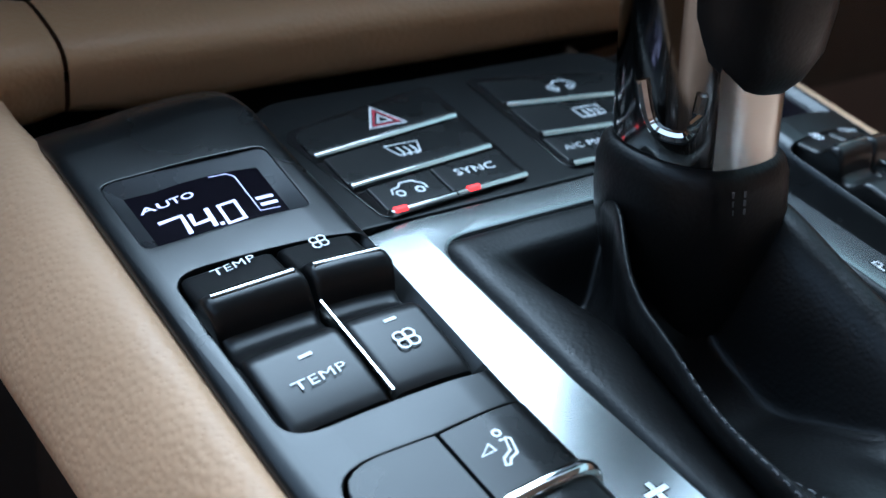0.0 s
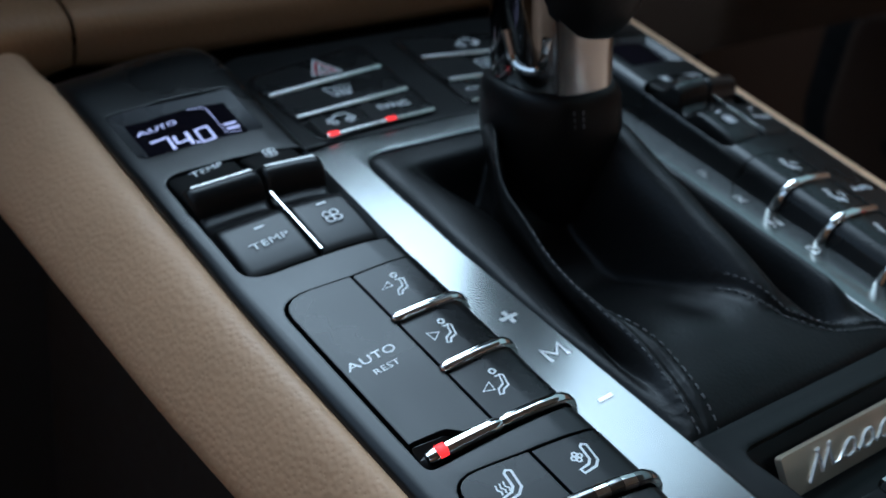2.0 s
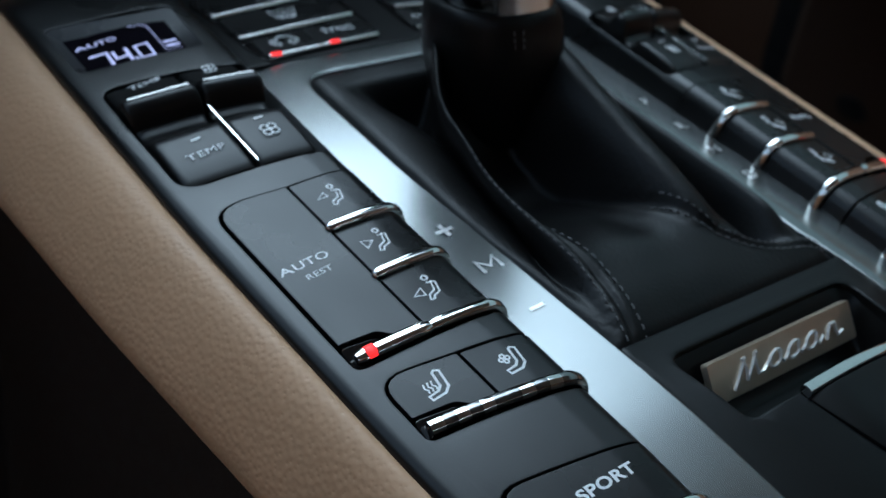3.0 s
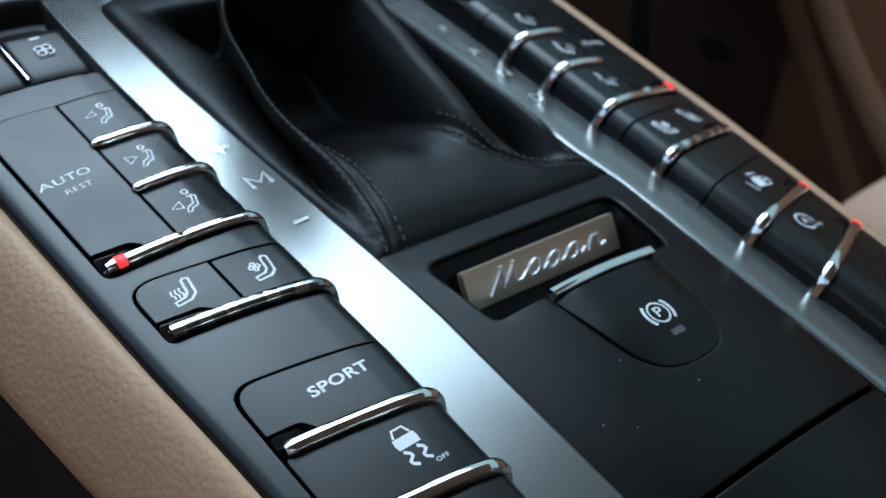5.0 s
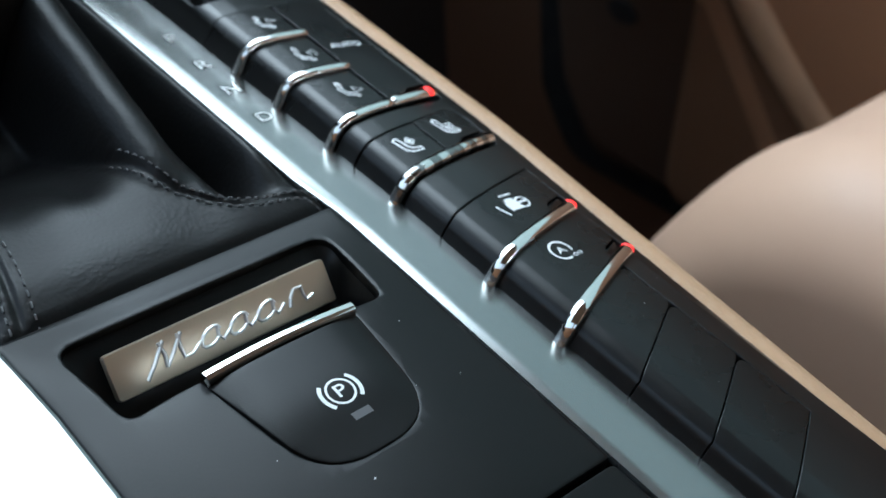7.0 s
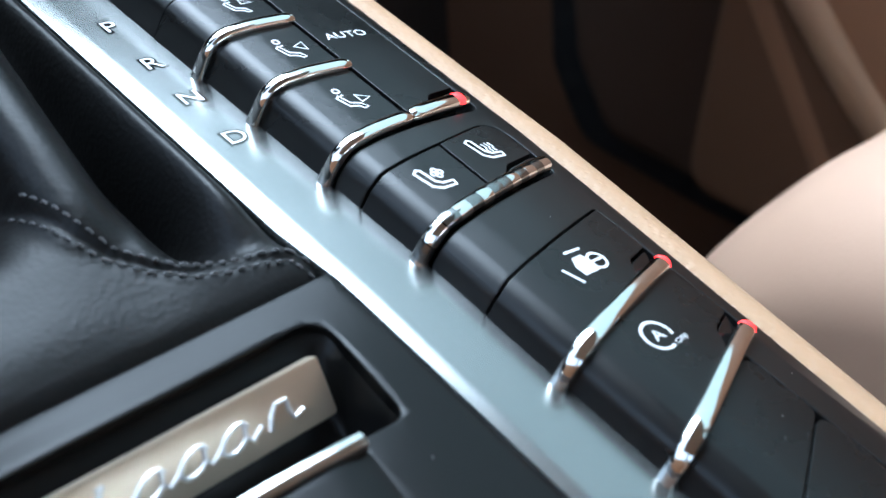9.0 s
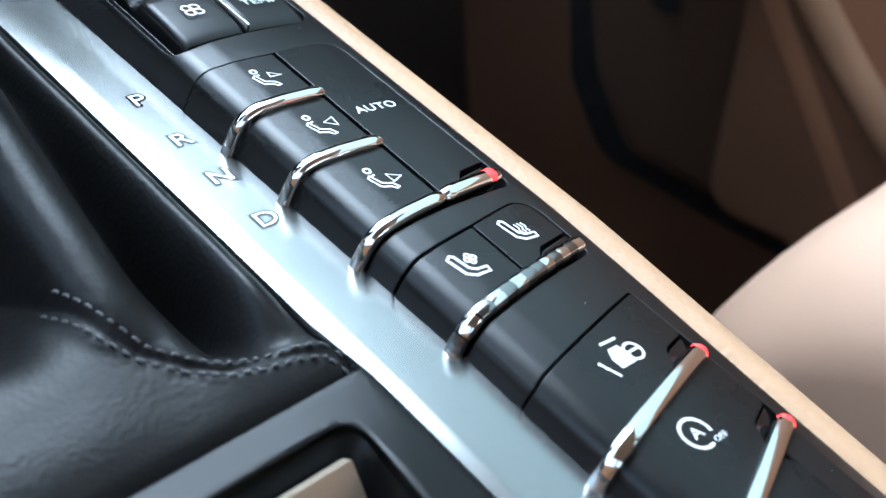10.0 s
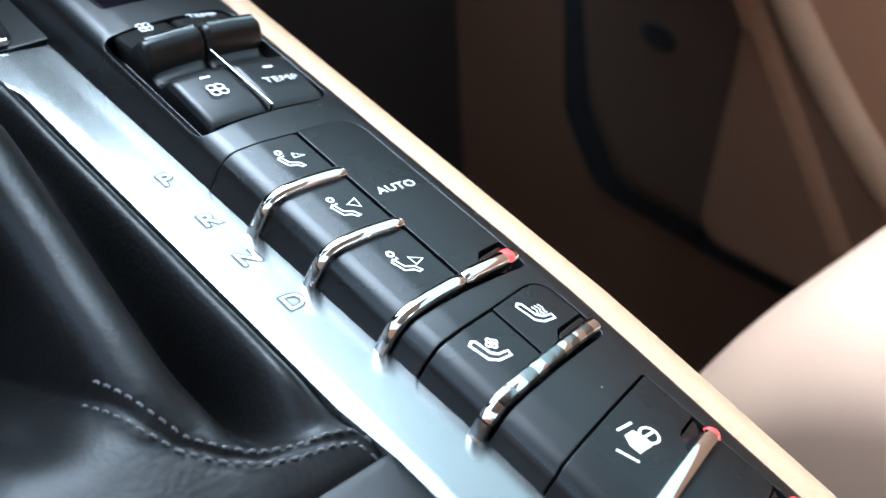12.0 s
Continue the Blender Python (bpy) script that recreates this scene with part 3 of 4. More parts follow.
# driving mode and assistance buttons
for side, rows in ((-1, (("sport_button", -74.8, -91.5, -93.3, 0.14, 0.17), ("stability_button", -95.0, -113.4, -115.0, 0.14, 0.14))), (1, (("lane_button", -70.5, -86.5, -88.3, 0.22, 0.2), ("stop_start_button", -90.0, -107.8, -109.5, 0.33, 0.22)))):
    put = bank(side)
    flatput = (lambda u, v, h, p=put: p(-u, v, h)) if side < 0 else put
    for name, v1, v0, vb, sl, su in rows:
        word = {"sport_button": "SPORT lettering", "stability_button": "a skidding car symbol", "lane_button": "a lane assist symbol", "stop_start_button": "a circled A OFF symbol"}[name]
        b = thing(name, put(80, v0, 0), "satin black button with chrome bar and " + word, "button", "driving buttons")
        first = v1 > -76
        cap = [(INNER + 0.4, v0 - sl * 20.5), (KINK, v0 - sl * 20.5), (90, v0 + sl * 6), (92.4, v0 + sl * 8 + 3.4), (100.0, v0 + sl * 15 + 3.4), (100.0, v1 + su * 16), (84, v1), (KINK, v1 - su * 20.5), (INNER + 0.4, v1 - su * 20.5)]
        top = part("cap", plate(rounded(cap, [0.3, 0, 2.5, 3, 0.5, 5.5 if first and side < 0 else 1, 0, 0, 0.3]), put, 0.15, -4, 0.35, CUTS), CAP, b)
        part("scoop", plate(rounded([(91.2, v0 + sl * 7), (93.2, v0 + sl * 9 + 2.8), (99.7, v0 + sl * 15 + 2.9), (99.7, v0 + sl * 15 + 0.2)], [1, 2, 1, 1]), dish(put, v0 + sl * 15 + 2.9), 0, -2, 0.3, CUTS), GLOSS, b, "glossy finger recess")
        edge = part("chrome_bar", bar(put, 98.8, INNER + 0.6, vb, sl, r=1.9), CHROME, b, "chrome edge bar")
        if side > 0:
            part("lamp", bar(put, 96.2, 98.6, vb, sl, r=1.88, rise=1.15, step=0.8), RED, edge, "lit red indicator")
        m = (v0 + v1) / 2
        if name == "sport_button":
            tx = letters("SPORT", 3.9, (-79.4, -82.4), flatput, 0.22, bold=0.03)
        elif name == "stability_button":
            tx = blob([(-80.4, -103.0), (-80.2, -101.6), (-74.8, -101.6), (-74.6, -103.0), (-74.8, -104.4), (-80.2, -104.4)], flatput, 0.22)
            strokes([[(-79.6, -101.4), (-78.8, -99.5), (-76.2, -99.5), (-75.4, -101.4)]], 0.55, flatput, 0.22, tx)
            for x in (-79.2, -75.8):
                strokes([[(x - 0.6, -105.0), (x + 0.5, -105.9), (x + 0.6, -106.6), (x - 0.6, -107.5), (x - 0.5, -108.2), (x + 0.7, -109.0)]], 0.8, flatput, 0.22, tx)
            letters("OFF", 1.5, (-73.6, -110.2), flatput, 0.22, bm=tx)
        elif name == "lane_button":
            tx = blob([(80.0, -80.6), (79.8, -78.2), (81.0, -76.0), (83.6, -76.0), (84.4, -78.2), (84.2, -80.6)], put, 0.22)
            strokes([[(76.6, -77.4), (78.2, -81.8)], [(80.6, -74.4), (85.0, -74.6)], arc(85.6, -78.6, 2.0, 0, 360, 14), [(83.8, -78.4), (87.4, -78.4)]], 0.6, put, 0.22, tx)
        else:
            tx = strokes([arc(79.6, -97.6, 3.2, -20, 290, 20)], 0.65, put, 0.22)
            letters("A", 3.2, (79.6, -97.6), put, 0.22, bm=tx)
            letters("OFF", 1.6, (83.2, -100.4), put, 0.22, bm=tx)
        print_on(top, tx)
for v1, v0, s1, s0 in ((-111.3, -127.2, 0.33, 0.45), (-127.55, -147.6, 0.45, 0.45), (-147.95, -168.0, 0.45, 0.45)):
    b = thing("blank_cover", bank(1)(76, v0, 0), "plain satin black blank button cover on the console bank", "button cover", "blank covers")
    top = part("cap", plate(rounded(row(INNER + 0.4, 91.5, v0, v1, s0, s1), [0.3, 0, 2.5, 2.5, 0, 0.3]), bank(1), 0.02, -4, 0.25, CUTS), CAP, b)


# ---- temperature and fan rockers ----
ROCK = ((89.0, -4.5), (87.8, -1.2), (86.8, -0.5), (79.4, 0.6), (77.6, 1.4), (76.8, 3.0), (75.6, 4.2), (73.8, 4.8), (71.9, 4.5), (70.4, 3.2), (69.4, 1.2), (68.4, -1.6), (66.4, -2.6), (63.7, -2.2), (61.7, 0.0), (60.4, 0.9), (58, 1.2), (49, 0.8), (43, 0.2), (40.8, -0.8), (40.2, -5))
for side in (-1, 1):
    put = bank(side)
    tray = thing("rocker_tray", put(88, 60, -6), "dark recessed tray of the climate rockers", "switch tray", "rocker trays")
    part("tray", plate(box_poly(61.5, 35.5, 106, 95), put, -5.2, -6.1, 0, CUTS), GLOSS, tray)
    for name, u0, u1 in (("fan_rocker", 67.6, 84.7), ("temperature_rocker", 85.5, 103.8)):
        r = thing(name, put((u0 + u1) / 2, 60, -5), "satin black fan speed rocker with raised paddle" if name[0] == "f" else "satin black TEMP rocker with raised paddle", "rocker switch", "climate rockers")
        pts = [Vector(p) for p in ROCK]
        bm = bmesh.new()
        cols = []
        w = u1 - u0
        du = (0, 0.15, 0.5, 1.1, 2.0, w / 2, w - 2.0, w - 1.1, w - 0.5, w - 0.15, w)
        dh = (-2.0, -1.1, -0.5, -0.15, 0, 0, 0, -0.15, -0.5, -1.1, -2.0)
        for d, hh in zip(du, dh):
            cols.append([bm.verts.new(put(u0 + d, p.x + 0.12 * (u0 + d - 72) * (0.6 if p.x < 62 else 1), p.y + hh)) for p in pts])
        for a, b in zip(cols, cols[1:]):
            for i in range(len(pts) - 1):
                bm.faces.new((a[i], a[i + 1], b[i + 1], b[i]))
        for c, o in ((cols[0], -1), (cols[-1], 1)):
            low = [bm.verts.new(put(u0 if o < 0 else u1, p.x + 0.12 * ((u0 if o < 0 else u1) - 72) * (0.6 if p.x < 62 else 1), -6)) for p in pts]
            for i in range(len(pts) - 1):
                bm.faces.new((c[i], c[i + 1], low[i + 1], low[i]))
        bmesh.ops.recalc_face_normals(bm, faces=bm.faces[:])
        top = part("rocker", bm, SHEEN, r, angle=40)
        # the highlight along the paddle's crest, built as an added chrome strip
        chrome = sweep([put(u0 + 1.6, 74.4 + 0.12 * (u0 - 70.4), 4.6), put(u1 - 1.6, 74.4 + 0.12 * (u1 - 73.6), 4.6)], 1.0, 0.5)
        part("paddle_highlight", chrome, MIDCHROME, r, "thin grey chrome strip standing in for the paddle's highlight")
        fp = (lambda u, v, h, p=put: p(-u, v, h)) if side < 0 else put
        c = side * (u0 + u1) / 2
        if name[0] == "f":
            tx = four_leaf(fp, c, 51.6, 2.4)
            for v in tx.verts:
                v.co.z += 1.15
            up = four_leaf(fp, c, 86.0, 1.9)
            for v in up.verts:
                v.co.z += 0.15
            print_on(top, up, "upper_symbol")
        else:
            tx = letters("TEMP", 3.4, (c, 51.4), fp, 1.3, bold=0.0)
            print_on(top, letters("TEMP", 3.0, (c, 88.2), fp, 0.3, bold=0.0), "upper_lettering")
        mark = strokes([[(c - 1.4, 57.6), (c + 1.4, 57.6)]], 0.85, fp, 1.3)
        print_on(top, mark, "minus_mark")
        print_on(top, tx)
    d = thing("rocker_divider", put(85.1, 60, -5), "thin chrome strip between the rockers", "trim strip", "rocker dividers")
    part("strip", plate(box_poly(84.8, 41.5, 85.4, 69), put, 1.4, -5, 0.15), CHROME, d)

# ---- temperature displays ----
for side in (-1, 1):
    put = bank(side)
    fp = (lambda u, v, h, p=put: p(-u, v, h)) if side < 0 else put
    d = thing("climate_display", put(90, 108, -3), "recessed climate display showing AUTO 74.0 in violet" if side < 0 else "recessed dark climate display with glossy glass", "display", "climate displays")
    bm = bmesh.new()
    rim, low = DISPLAY_HOLE, [(74.6, 101.2), (102.6, 104.8), (102.8, 123.6), (74.0, 119.6)]
    ra, la = [bm.verts.new(put(*p, -0.2)) for p in rim], [bm.verts.new(put(*p, -2.6)) for p in low]
    for i in range(4):
        bm.faces.new((ra[i], ra[(i + 1) % 4], la[(i + 1) % 4], la[i]))
    bmesh.ops.recalc_face_normals(bm, faces=bm.faces[:])
    if bm.faces[0].normal.z < 0:
        bmesh.ops.reverse_faces(bm, faces=bm.faces[:])
    part("bezel", bm, GLASSY, d, "glossy sloping bezel")
    top = part("screen", plate(box_poly(72, 99, 104.6, 126), put, -2.6, -5, 0, CUTS), LCD, d, "dark violet glass")
    if side < 0:
        tx = letters("AUTO", 3.0, (-96.4, 117.2), fp, -2.4, 1.3)
        w, h = 4.2, 6.6
        for x0, lines in ((-100.6, [[(0, h), (w, h), (w - 0.4, 0)]]), (-95.0, [[(0.3, h), (0, h * 0.42), (w, h * 0.42)], [(w, h), (w - 0.4, 0)]]), (-88.4, [[(0.3, h), (0, 0), (w - 0.3, 0), (w, h), (0.3, h)]])):
            strokes([[(x0 + a, 104.8 + b + (x0 + 98) * -0.10) for a, b in line] for line in lines], 1.1, fp, -2.4, tx)
        blob([(-90.2, 104.0), (-89.3, 104.0), (-89.3, 105.1), (-90.2, 105.1)], fp, -2.4, tx)
        strokes([[(-79.6, 108.6), (-75.6, 108.2)], [(-79.6, 106.2), (-75.6, 105.8)]], 1.1, fp, -2.4, tx)
        strokes([[(-85.4, 121.0), (-81.4, 120.2), (-80.2, 118.4), (-80.6, 104.4), (-76.0, 103.6)]], 0.25, fp, -2.4, tx)
        print_on(top, tx, "lit_readout", LCDTEXT, "glowing violet white digits")

# ---- upper switch panel ----
Z = -9.4
fl = flat(Z)
for s in (-1, 1):
    e = [(6, 101.2), (52.5, 98.6), (58.5, 137), (56, 141), (6, 151)]
    part("switch_tray", plate(rounded([(s * a, b) for a, b in (e if s > 0 else e[::-1])], 3.5), fl, 0.16, -1, 0.15), GLOSS, console, "glossy black tray round the switches")
for s, names in ((-1, ("hazard_button", "windscreen_button", "recirculation_button")), (1, ("hill_button", "rear_window_button", "cooling_button"))):
    for k, name in enumerate(names):
        y1, y0, sl = ((148.5, 136.0, 0.13), (132.8, 119.2, 0.10), (115.8, 104.0, 0.062))[k]
        su = (0.16, 0.13, 0.10)[k]
        halves = ((9, 56 - 2 * k),) if k < 2 else ((8, 30.6), (31.2, 50.5))
        for hi, (xa, xb) in enumerate(halves):
            nm = name if hi == (1 if k == 2 else 0) or k < 2 else ("sync_button" if s < 0 else "cooling_max_button")
            lab = {"hazard_button": "with red warning triangle", "windscreen_button": "with windscreen symbol", "recirculation_button": "with car symbol", "sync_button": "with SYNC lettering", "hill_button": "with car outline", "rear_window_button": "with rear window symbol", "cooling_button": "without lettering", "cooling_max_button": "with A/C MAX lettering"}[nm]
            b = thing(nm, (s * (xa + xb) / 2, y0, Z), "satin black dashboard switch " + lab, "button", "upper switches")
            poly = [(s * xa, y0 - sl * xa), (s * xb, y0 - sl * xb), (s * xb, y1 - su * xb), (s * xa, y1 - su * xa)]
            rad = [0.6, 0.6, 9 if (k == 0) else 0.6, 0.6]
            top = part("cap", plate(rounded(poly[::-1] if s < 0 else poly, rad[::-1] if s < 0 else rad), fl, 0.7, -1, 0.4), CAP, b)
            yb = y0 - 1.6
            pts = [(s * (xa + (xb - xa) * i / 4), yb - sl * (xa + (xb - xa) * i / 4), Z + 0.7) for i in range(5)]
            edge = part("chrome_bar", sweep(pts, 1.15, 0.95, None, None, 10), CHROME, b, "chrome edge bar")
            if k == 2 and s < 0:
                xr = xb - 2.6 if hi else 25.5
                part("lamp", sweep([(-xr - 1.7, yb - sl * (xr + 1.7), Z + 1.2), (-xr + 1.7, yb - sl * (xr - 1.7), Z + 1.1)], 0.95, 0.9), RED, edge, "lit red indicator")
            cx, cy = s * (xa + xb) / 2, (y0 + y1) / 2 - sl * (xa + xb) / 2
            H = 0.78
            if nm == "hazard_button":
                cx += 3
                tri = lambda r: [(cx + r * math.sin(radians(a)), cy - 0.4 + r * math.cos(radians(a))) for a in (0, 120, 240, 0)]
                print_on(top, strokes([tri(6.4), tri(2.4)], 1.1, fl, H), "symbol", PRINT)
                print_on(top, strokes([tri(4.7)], 0.95, fl, H + 0.01), "red_triangle", REDPRINT, "red warning triangle")
                continue
            if nm == "windscreen_button":
                tx = strokes([[(cx - 5, cy + 2.6), (cx + 5, cy + 2.6), (cx + 3.2, cy - 2.2), (cx - 3.2, cy - 2.2), (cx - 5, cy + 2.6)]] + [[(cx + d, cy - 3.0), (cx + d + 0.6, cy - 1), (cx + d, cy + 1.2)] for d in (-2, 0, 2)], 0.6, fl, H)
            elif nm == "rear_window_button":
                tx = strokes([[(cx - 4.4, cy + 2.4), (cx + 4.4, cy + 2.4), (cx + 4.4, cy - 2.4), (cx - 4.4, cy - 2.4), (cx - 4.4, cy + 2.4)]] + [[(cx + d, cy - 3.0), (cx + d + 0.6, cy - 1), (cx + d, cy + 1.2)] for d in (-2, 0, 2)], 0.6, fl, H)
            elif nm in ("recirculation_button", "hill_button"):
                tx = strokes([[(cx - 5, cy - 1.6), (cx - 4.4, cy + 0.4), (cx - 2, cy + 1.0), (cx - 0.8, cy + 2.4), (cx + 2.6, cy + 2.4), (cx + 5, cy + 0.2), (cx + 5, cy - 1.6)], arc(cx - 2.8, cy - 1.6, 1.1, 0, 360, 10), arc(cx + 2.8, cy - 1.6, 1.1, 0, 360, 10)], 0.6, fl, H)
            elif nm == "sync_button":
                tx = letters("SYNC", 3.8, (cx, cy), fl, H)
            elif nm == "cooling_max_button":
                tx = letters("A/C MAX", 3.2, (cx, cy), fl, H, bold=0.0)
            else:
                continue
            print_on(top, tx)

# ---- parking brake button ----
pb = thing("parking_brake_button", (5, -100, -3), "satin black parking brake button with chrome edge and circled P", "button")


def dome(u, v, h):
    p = crown(u, v, h)
    return Vector((p.x, p.y, p.z + 1.4 * smooth(-119, -100, v) * smooth(-17, -6, u) * smooth(27, 16, u)))


cap = rounded([(-14.4, -86.2), (-8.6, -118.0), (20.2, -118.0), (24.4, -86.2)], [1, 14.4, 14.4, 1], 8)
top = part("cap", plate(cap, dome, 0.1, -6, 0.4, range(-12, 24, 3), None, range(-116, -86, 4)), MATTE, pb)
pts = [(-14.2 + 38.2 * i / 10, -84.8 + 0.4 * math.sin(math.pi * i / 10), crown(-14.2 + 38.2 * i / 10, -84.8, 0).z + 1.0) for i in range(11)]
part("chrome_bar", sweep(pts, 1.6, 1.5, None, None, 12, True, 0.7), CHROME, pb, "chrome front edge")
tx = letters("P", 4.4, (6.2, -102.8), dome, 0.18)
strokes([arc(6.2, -102.8, 3.1, 0, 360, 24)], 0.55, dome, 0.18, tx)
strokes([arc(6.2, -102.8, 4.5, -42, 42, 8), arc(6.2, -102.8, 4.5, 138, 222, 8)], 0.9, dome, 0.18, tx)
print_on(top, tx)
print_on(top, blob([(4.4, -110.2), (9.0, -110.2), (9.0, -108.4), (4.4, -108.4)], dome, 0.18), "dark_lamp", PRINTDIM, "unlit grey indicator")

# ---- badge plate in the pocket ----
bp = thing("badge_plate", (3, -68, -12), "slanted satin champagne metal plate with raised chrome emblem strokes", "badge")


def slant(u, v, h):
    a = radians(47)
    return Vector((3 + u, -68.3 + v * math.cos(a) - h * math.sin(a), -9.6 + v * math.sin(a) + h * math.cos(a)))


part("plate", plate(rounded(box_poly(-28.6, -5.2, 28.6, 5.2), 1.0), slant, 0.6, -1.5, 0.3), PLATE, bp, "satin metal plate")
bm = bmesh.new()
# plain slanted strokes and small loops on one flowing base line stand for the emblem
lean = 0.55
wave = [[(-21, -3.4), (-18.5, -0.5), (-15.6, 3.2)], [(-16.6, 3.2), (-16.0, 0.4), (-16.4, -2.4)], [(-16.4, -2.4), (-13.6, 0.8), (-11.6, 3.4)], [(-12.4, 3.4), (-12.6, 0.4), (-12.4, -2.0), (-10.6, -2.0), (-8.4, -0.4)]]
for cx in (-6.0, 0.6, 7.2):
    wave.append([(cx + 2.1 * math.cos(t) + lean * 1.9 * math.sin(t), -0.4 + 1.9 * math.sin(t)) for t in [0.5 + 0.55 * k for k in range(11)]])
    wave.append([(cx + 2.0, 1.2), (cx + 1.6, -0.8), (cx + 2.4, -2.0), (cx + 4.4, -0.6)])
wave.append([(12.6, -2.2), (13.4, 0.0), (14.6, 1.4), (16.4, 1.4), (16.4, -0.6), (16.8, -2.0), (18.6, -1.4)])
for w in wave:
    sweep([slant(x * 1.12 + 2.0, y, 0.85) for x, y in w], 0.42, 0.5, bm, [slant(0, 0, 1) - slant(0, 0, 0)] * len(w), 8)
part("emblem", bm, SILVER, bp, "raised chrome emblem strokes")

# ---- gear selector ----
gear = thing("gear_selector", (4, 20, -8), "gear selector with stitched black leather gaiter and chrome collar", "gear selector")
RIDGE = ((-52, -38.5, -6.6), (-46, -37, -5.2), (-38, -35.2, -3.4), (-28, -33.6, -1.4), (-15, -33.8, 0.2), (0, -35.0, 1.4), (14, -34.0, 2.6), (28, -31.2, 4.8), (40, -29.5, 6.5), (49, -26.3, 9), (57, -21.5, 13), (61, -18.4, 13.5), (66, -17, 12.5), (72, -13, 9), (78, -5, 2), (83, 3, -10), (90, 4, -20))
SHEET = ((-52, -6.0, 0), (-48, -4.4, 0), (-42, -3.0, 0), (-34, -2.2, 0), (-26, -1.8, 0), (-20, -2.4, 0), (-10, -6, 0), (2, -14, 0), (18, -23, 0), (42, -19, 0), (54, -6, 0), (60, -8, 0), (90, -16, 0))
FINGER = ((-52, -34, 0), (-37, -12, 0), (-31, -2.6, 0), (-24, 1.4, 0), (-12, 4.4, 0), (8, 7.0, 0), (36, 11.5, 0), (54, 13, 0), (62, 10, 0), (90, -16, 0))


def along(table, y):
    for (y0, *a), (y1, *b) in zip(table, table[1:]):
        if y <= y1:
            t = (y - y0) / (y1 - y0)
            return [p + (q - p) * t for p, q in zip(a, b)]
    return table[-1][1:]


def eased(table, y):
    out = [0, 0]
    for d in (-5, -2.5, 0, 2.5, 5):
        p = along(table, min(89, max(-52, y + d)))
        out = [o + q / 5 for o, q in zip(out, p)]
    return out


SEAM = ((44, -50), (41.5, -45.5), (36, -43.6), (30, -42.4), (24.5, -40.5), (19.5, -36.5), (14.6, -31), (11.6, -25), (9.6, -19), (7.4, -12), (5.6, -5), (4, 4), (2.4, 14), (0, 40), (0, 90))


def seam_x(y):
    """Where the passenger-side seam runs: from the rear corner round the bag's nose towards the middle."""
    if y <= SEAM[0][1]:
        return SEAM[0][0]
    for (x0, y0), (x1, y1) in zip(SEAM, SEAM[1:]):
        if y <= y1:
            return x0 + (x1 - x0) * (y - y0) / (y1 - y0)
    return 0


def seam_at(t):
    """A point of the stitched stretch of the seam, by its length."""
    run = [Vector(p) for p in SEAM[:10]]
    far = t * sum((q - p).length for p, q in zip(run, run[1:]))
    for p, q in zip(run, run[1:]):
        d = (q - p).length
        if far <= d or q == run[-1]:
            return p + (q - p) * (far / d)
        far -= d


def over(a, b, k):
    """The higher of two heights, rounded where they meet."""
    h = max(0, min(1, 0.5 + 0.5 * (a - b) / k))
    return b + (a - b) * h + k * h * (1 - h)


def gaiter_xy(x, y):
    """Height of the leather over the opening."""
    left, right = -43.4 - splay(y) * 1.35, 44.0 + 1.3 * smooth(-38, -54, y)
    lx, lz = eased(RIDGE, y)
    fx = max(seam_x(y) + 1.0, 20.5 + 2.0 * smooth(-36, -5, y))
    cx, cw = 15.8 + 0.05 * max(y, -35), 8.0 + 0.01 * y
    sheet = eased(SHEET, y)[0]
    wide = 6 + 11 * smooth(0, 60, y)
    z = sheet
    if x < lx:
        deep = 32 * smooth(-50, -8, y)
        f = smooth(-10, 60, y)
        lip = rim_z(y) - 1.0 + 1.2 * smooth(0, 5, x - left) * smooth(-46, -20, y) - deep * smooth(4 + 5 * f, wide + 4 + 6 * f, min(x - left, (87.4 - y) * 0.9))
        z = over(lip, lz - 0.5 * (lx - x) - deep * smooth(0.4, 5.0, lx - x), 1.2)
    elif x > fx:
        deep = 34 * smooth(-48, -14, y)
        gap = min(right - x, (87.4 - y) * 0.9)
        lip = rim_z(y) - 1.0 + 6.5 * smooth(0, 6, gap) * smooth(-46, -26, y) - (deep + 6) * smooth(6, 20, gap)
        q = (x - cx) / cw
        z = over(over(lip, sheet - deep * smooth(0.0, 13, x - fx), 3.0), eased(FINGER, y)[0] - 8.0 * abs(q) ** 2.6, 3.0)
    else:
        z = sheet + max(0, lz - sheet) * math.exp(-((x - lx) / 6.0) ** 2)
        q = (x - cx) / cw
        z = over(z, eased(FINGER, y)[0] - 8.0 * abs(q) ** 2.6, 3.0)
        z -= 2.0 * math.exp(-((x + 3) / 5.5) ** 2 - ((y + 14) / 9) ** 2)
    edge = min(x - left, right - x, 87.4 - y, y + 52.2)
    z -= max(0, 2.6 - edge) ** 2 * 0.35
    return z


# the raw folds, relaxed as thick leather would be, on a half-millimetre lattice
GX, GY = np.arange(-50, 48.1, 0.75), np.arange(-53, 89.1, 0.75)
RELAXED = np.array([[gaiter_xy(x, y) for y in GY] for x in GX])
for _ in range(10):
    pad = np.pad(RELAXED, 1, mode="edge")
    RELAXED = (pad[:-2, 1:-1] + pad[2:, 1:-1] + pad[1:-1, :-2] + pad[1:-1, 2:] + 2 * RELAXED) / 6


SEAM_RUN = [(Vector(p), Vector(q)) for p, q in zip(SEAM[:12], SEAM[1:13])]


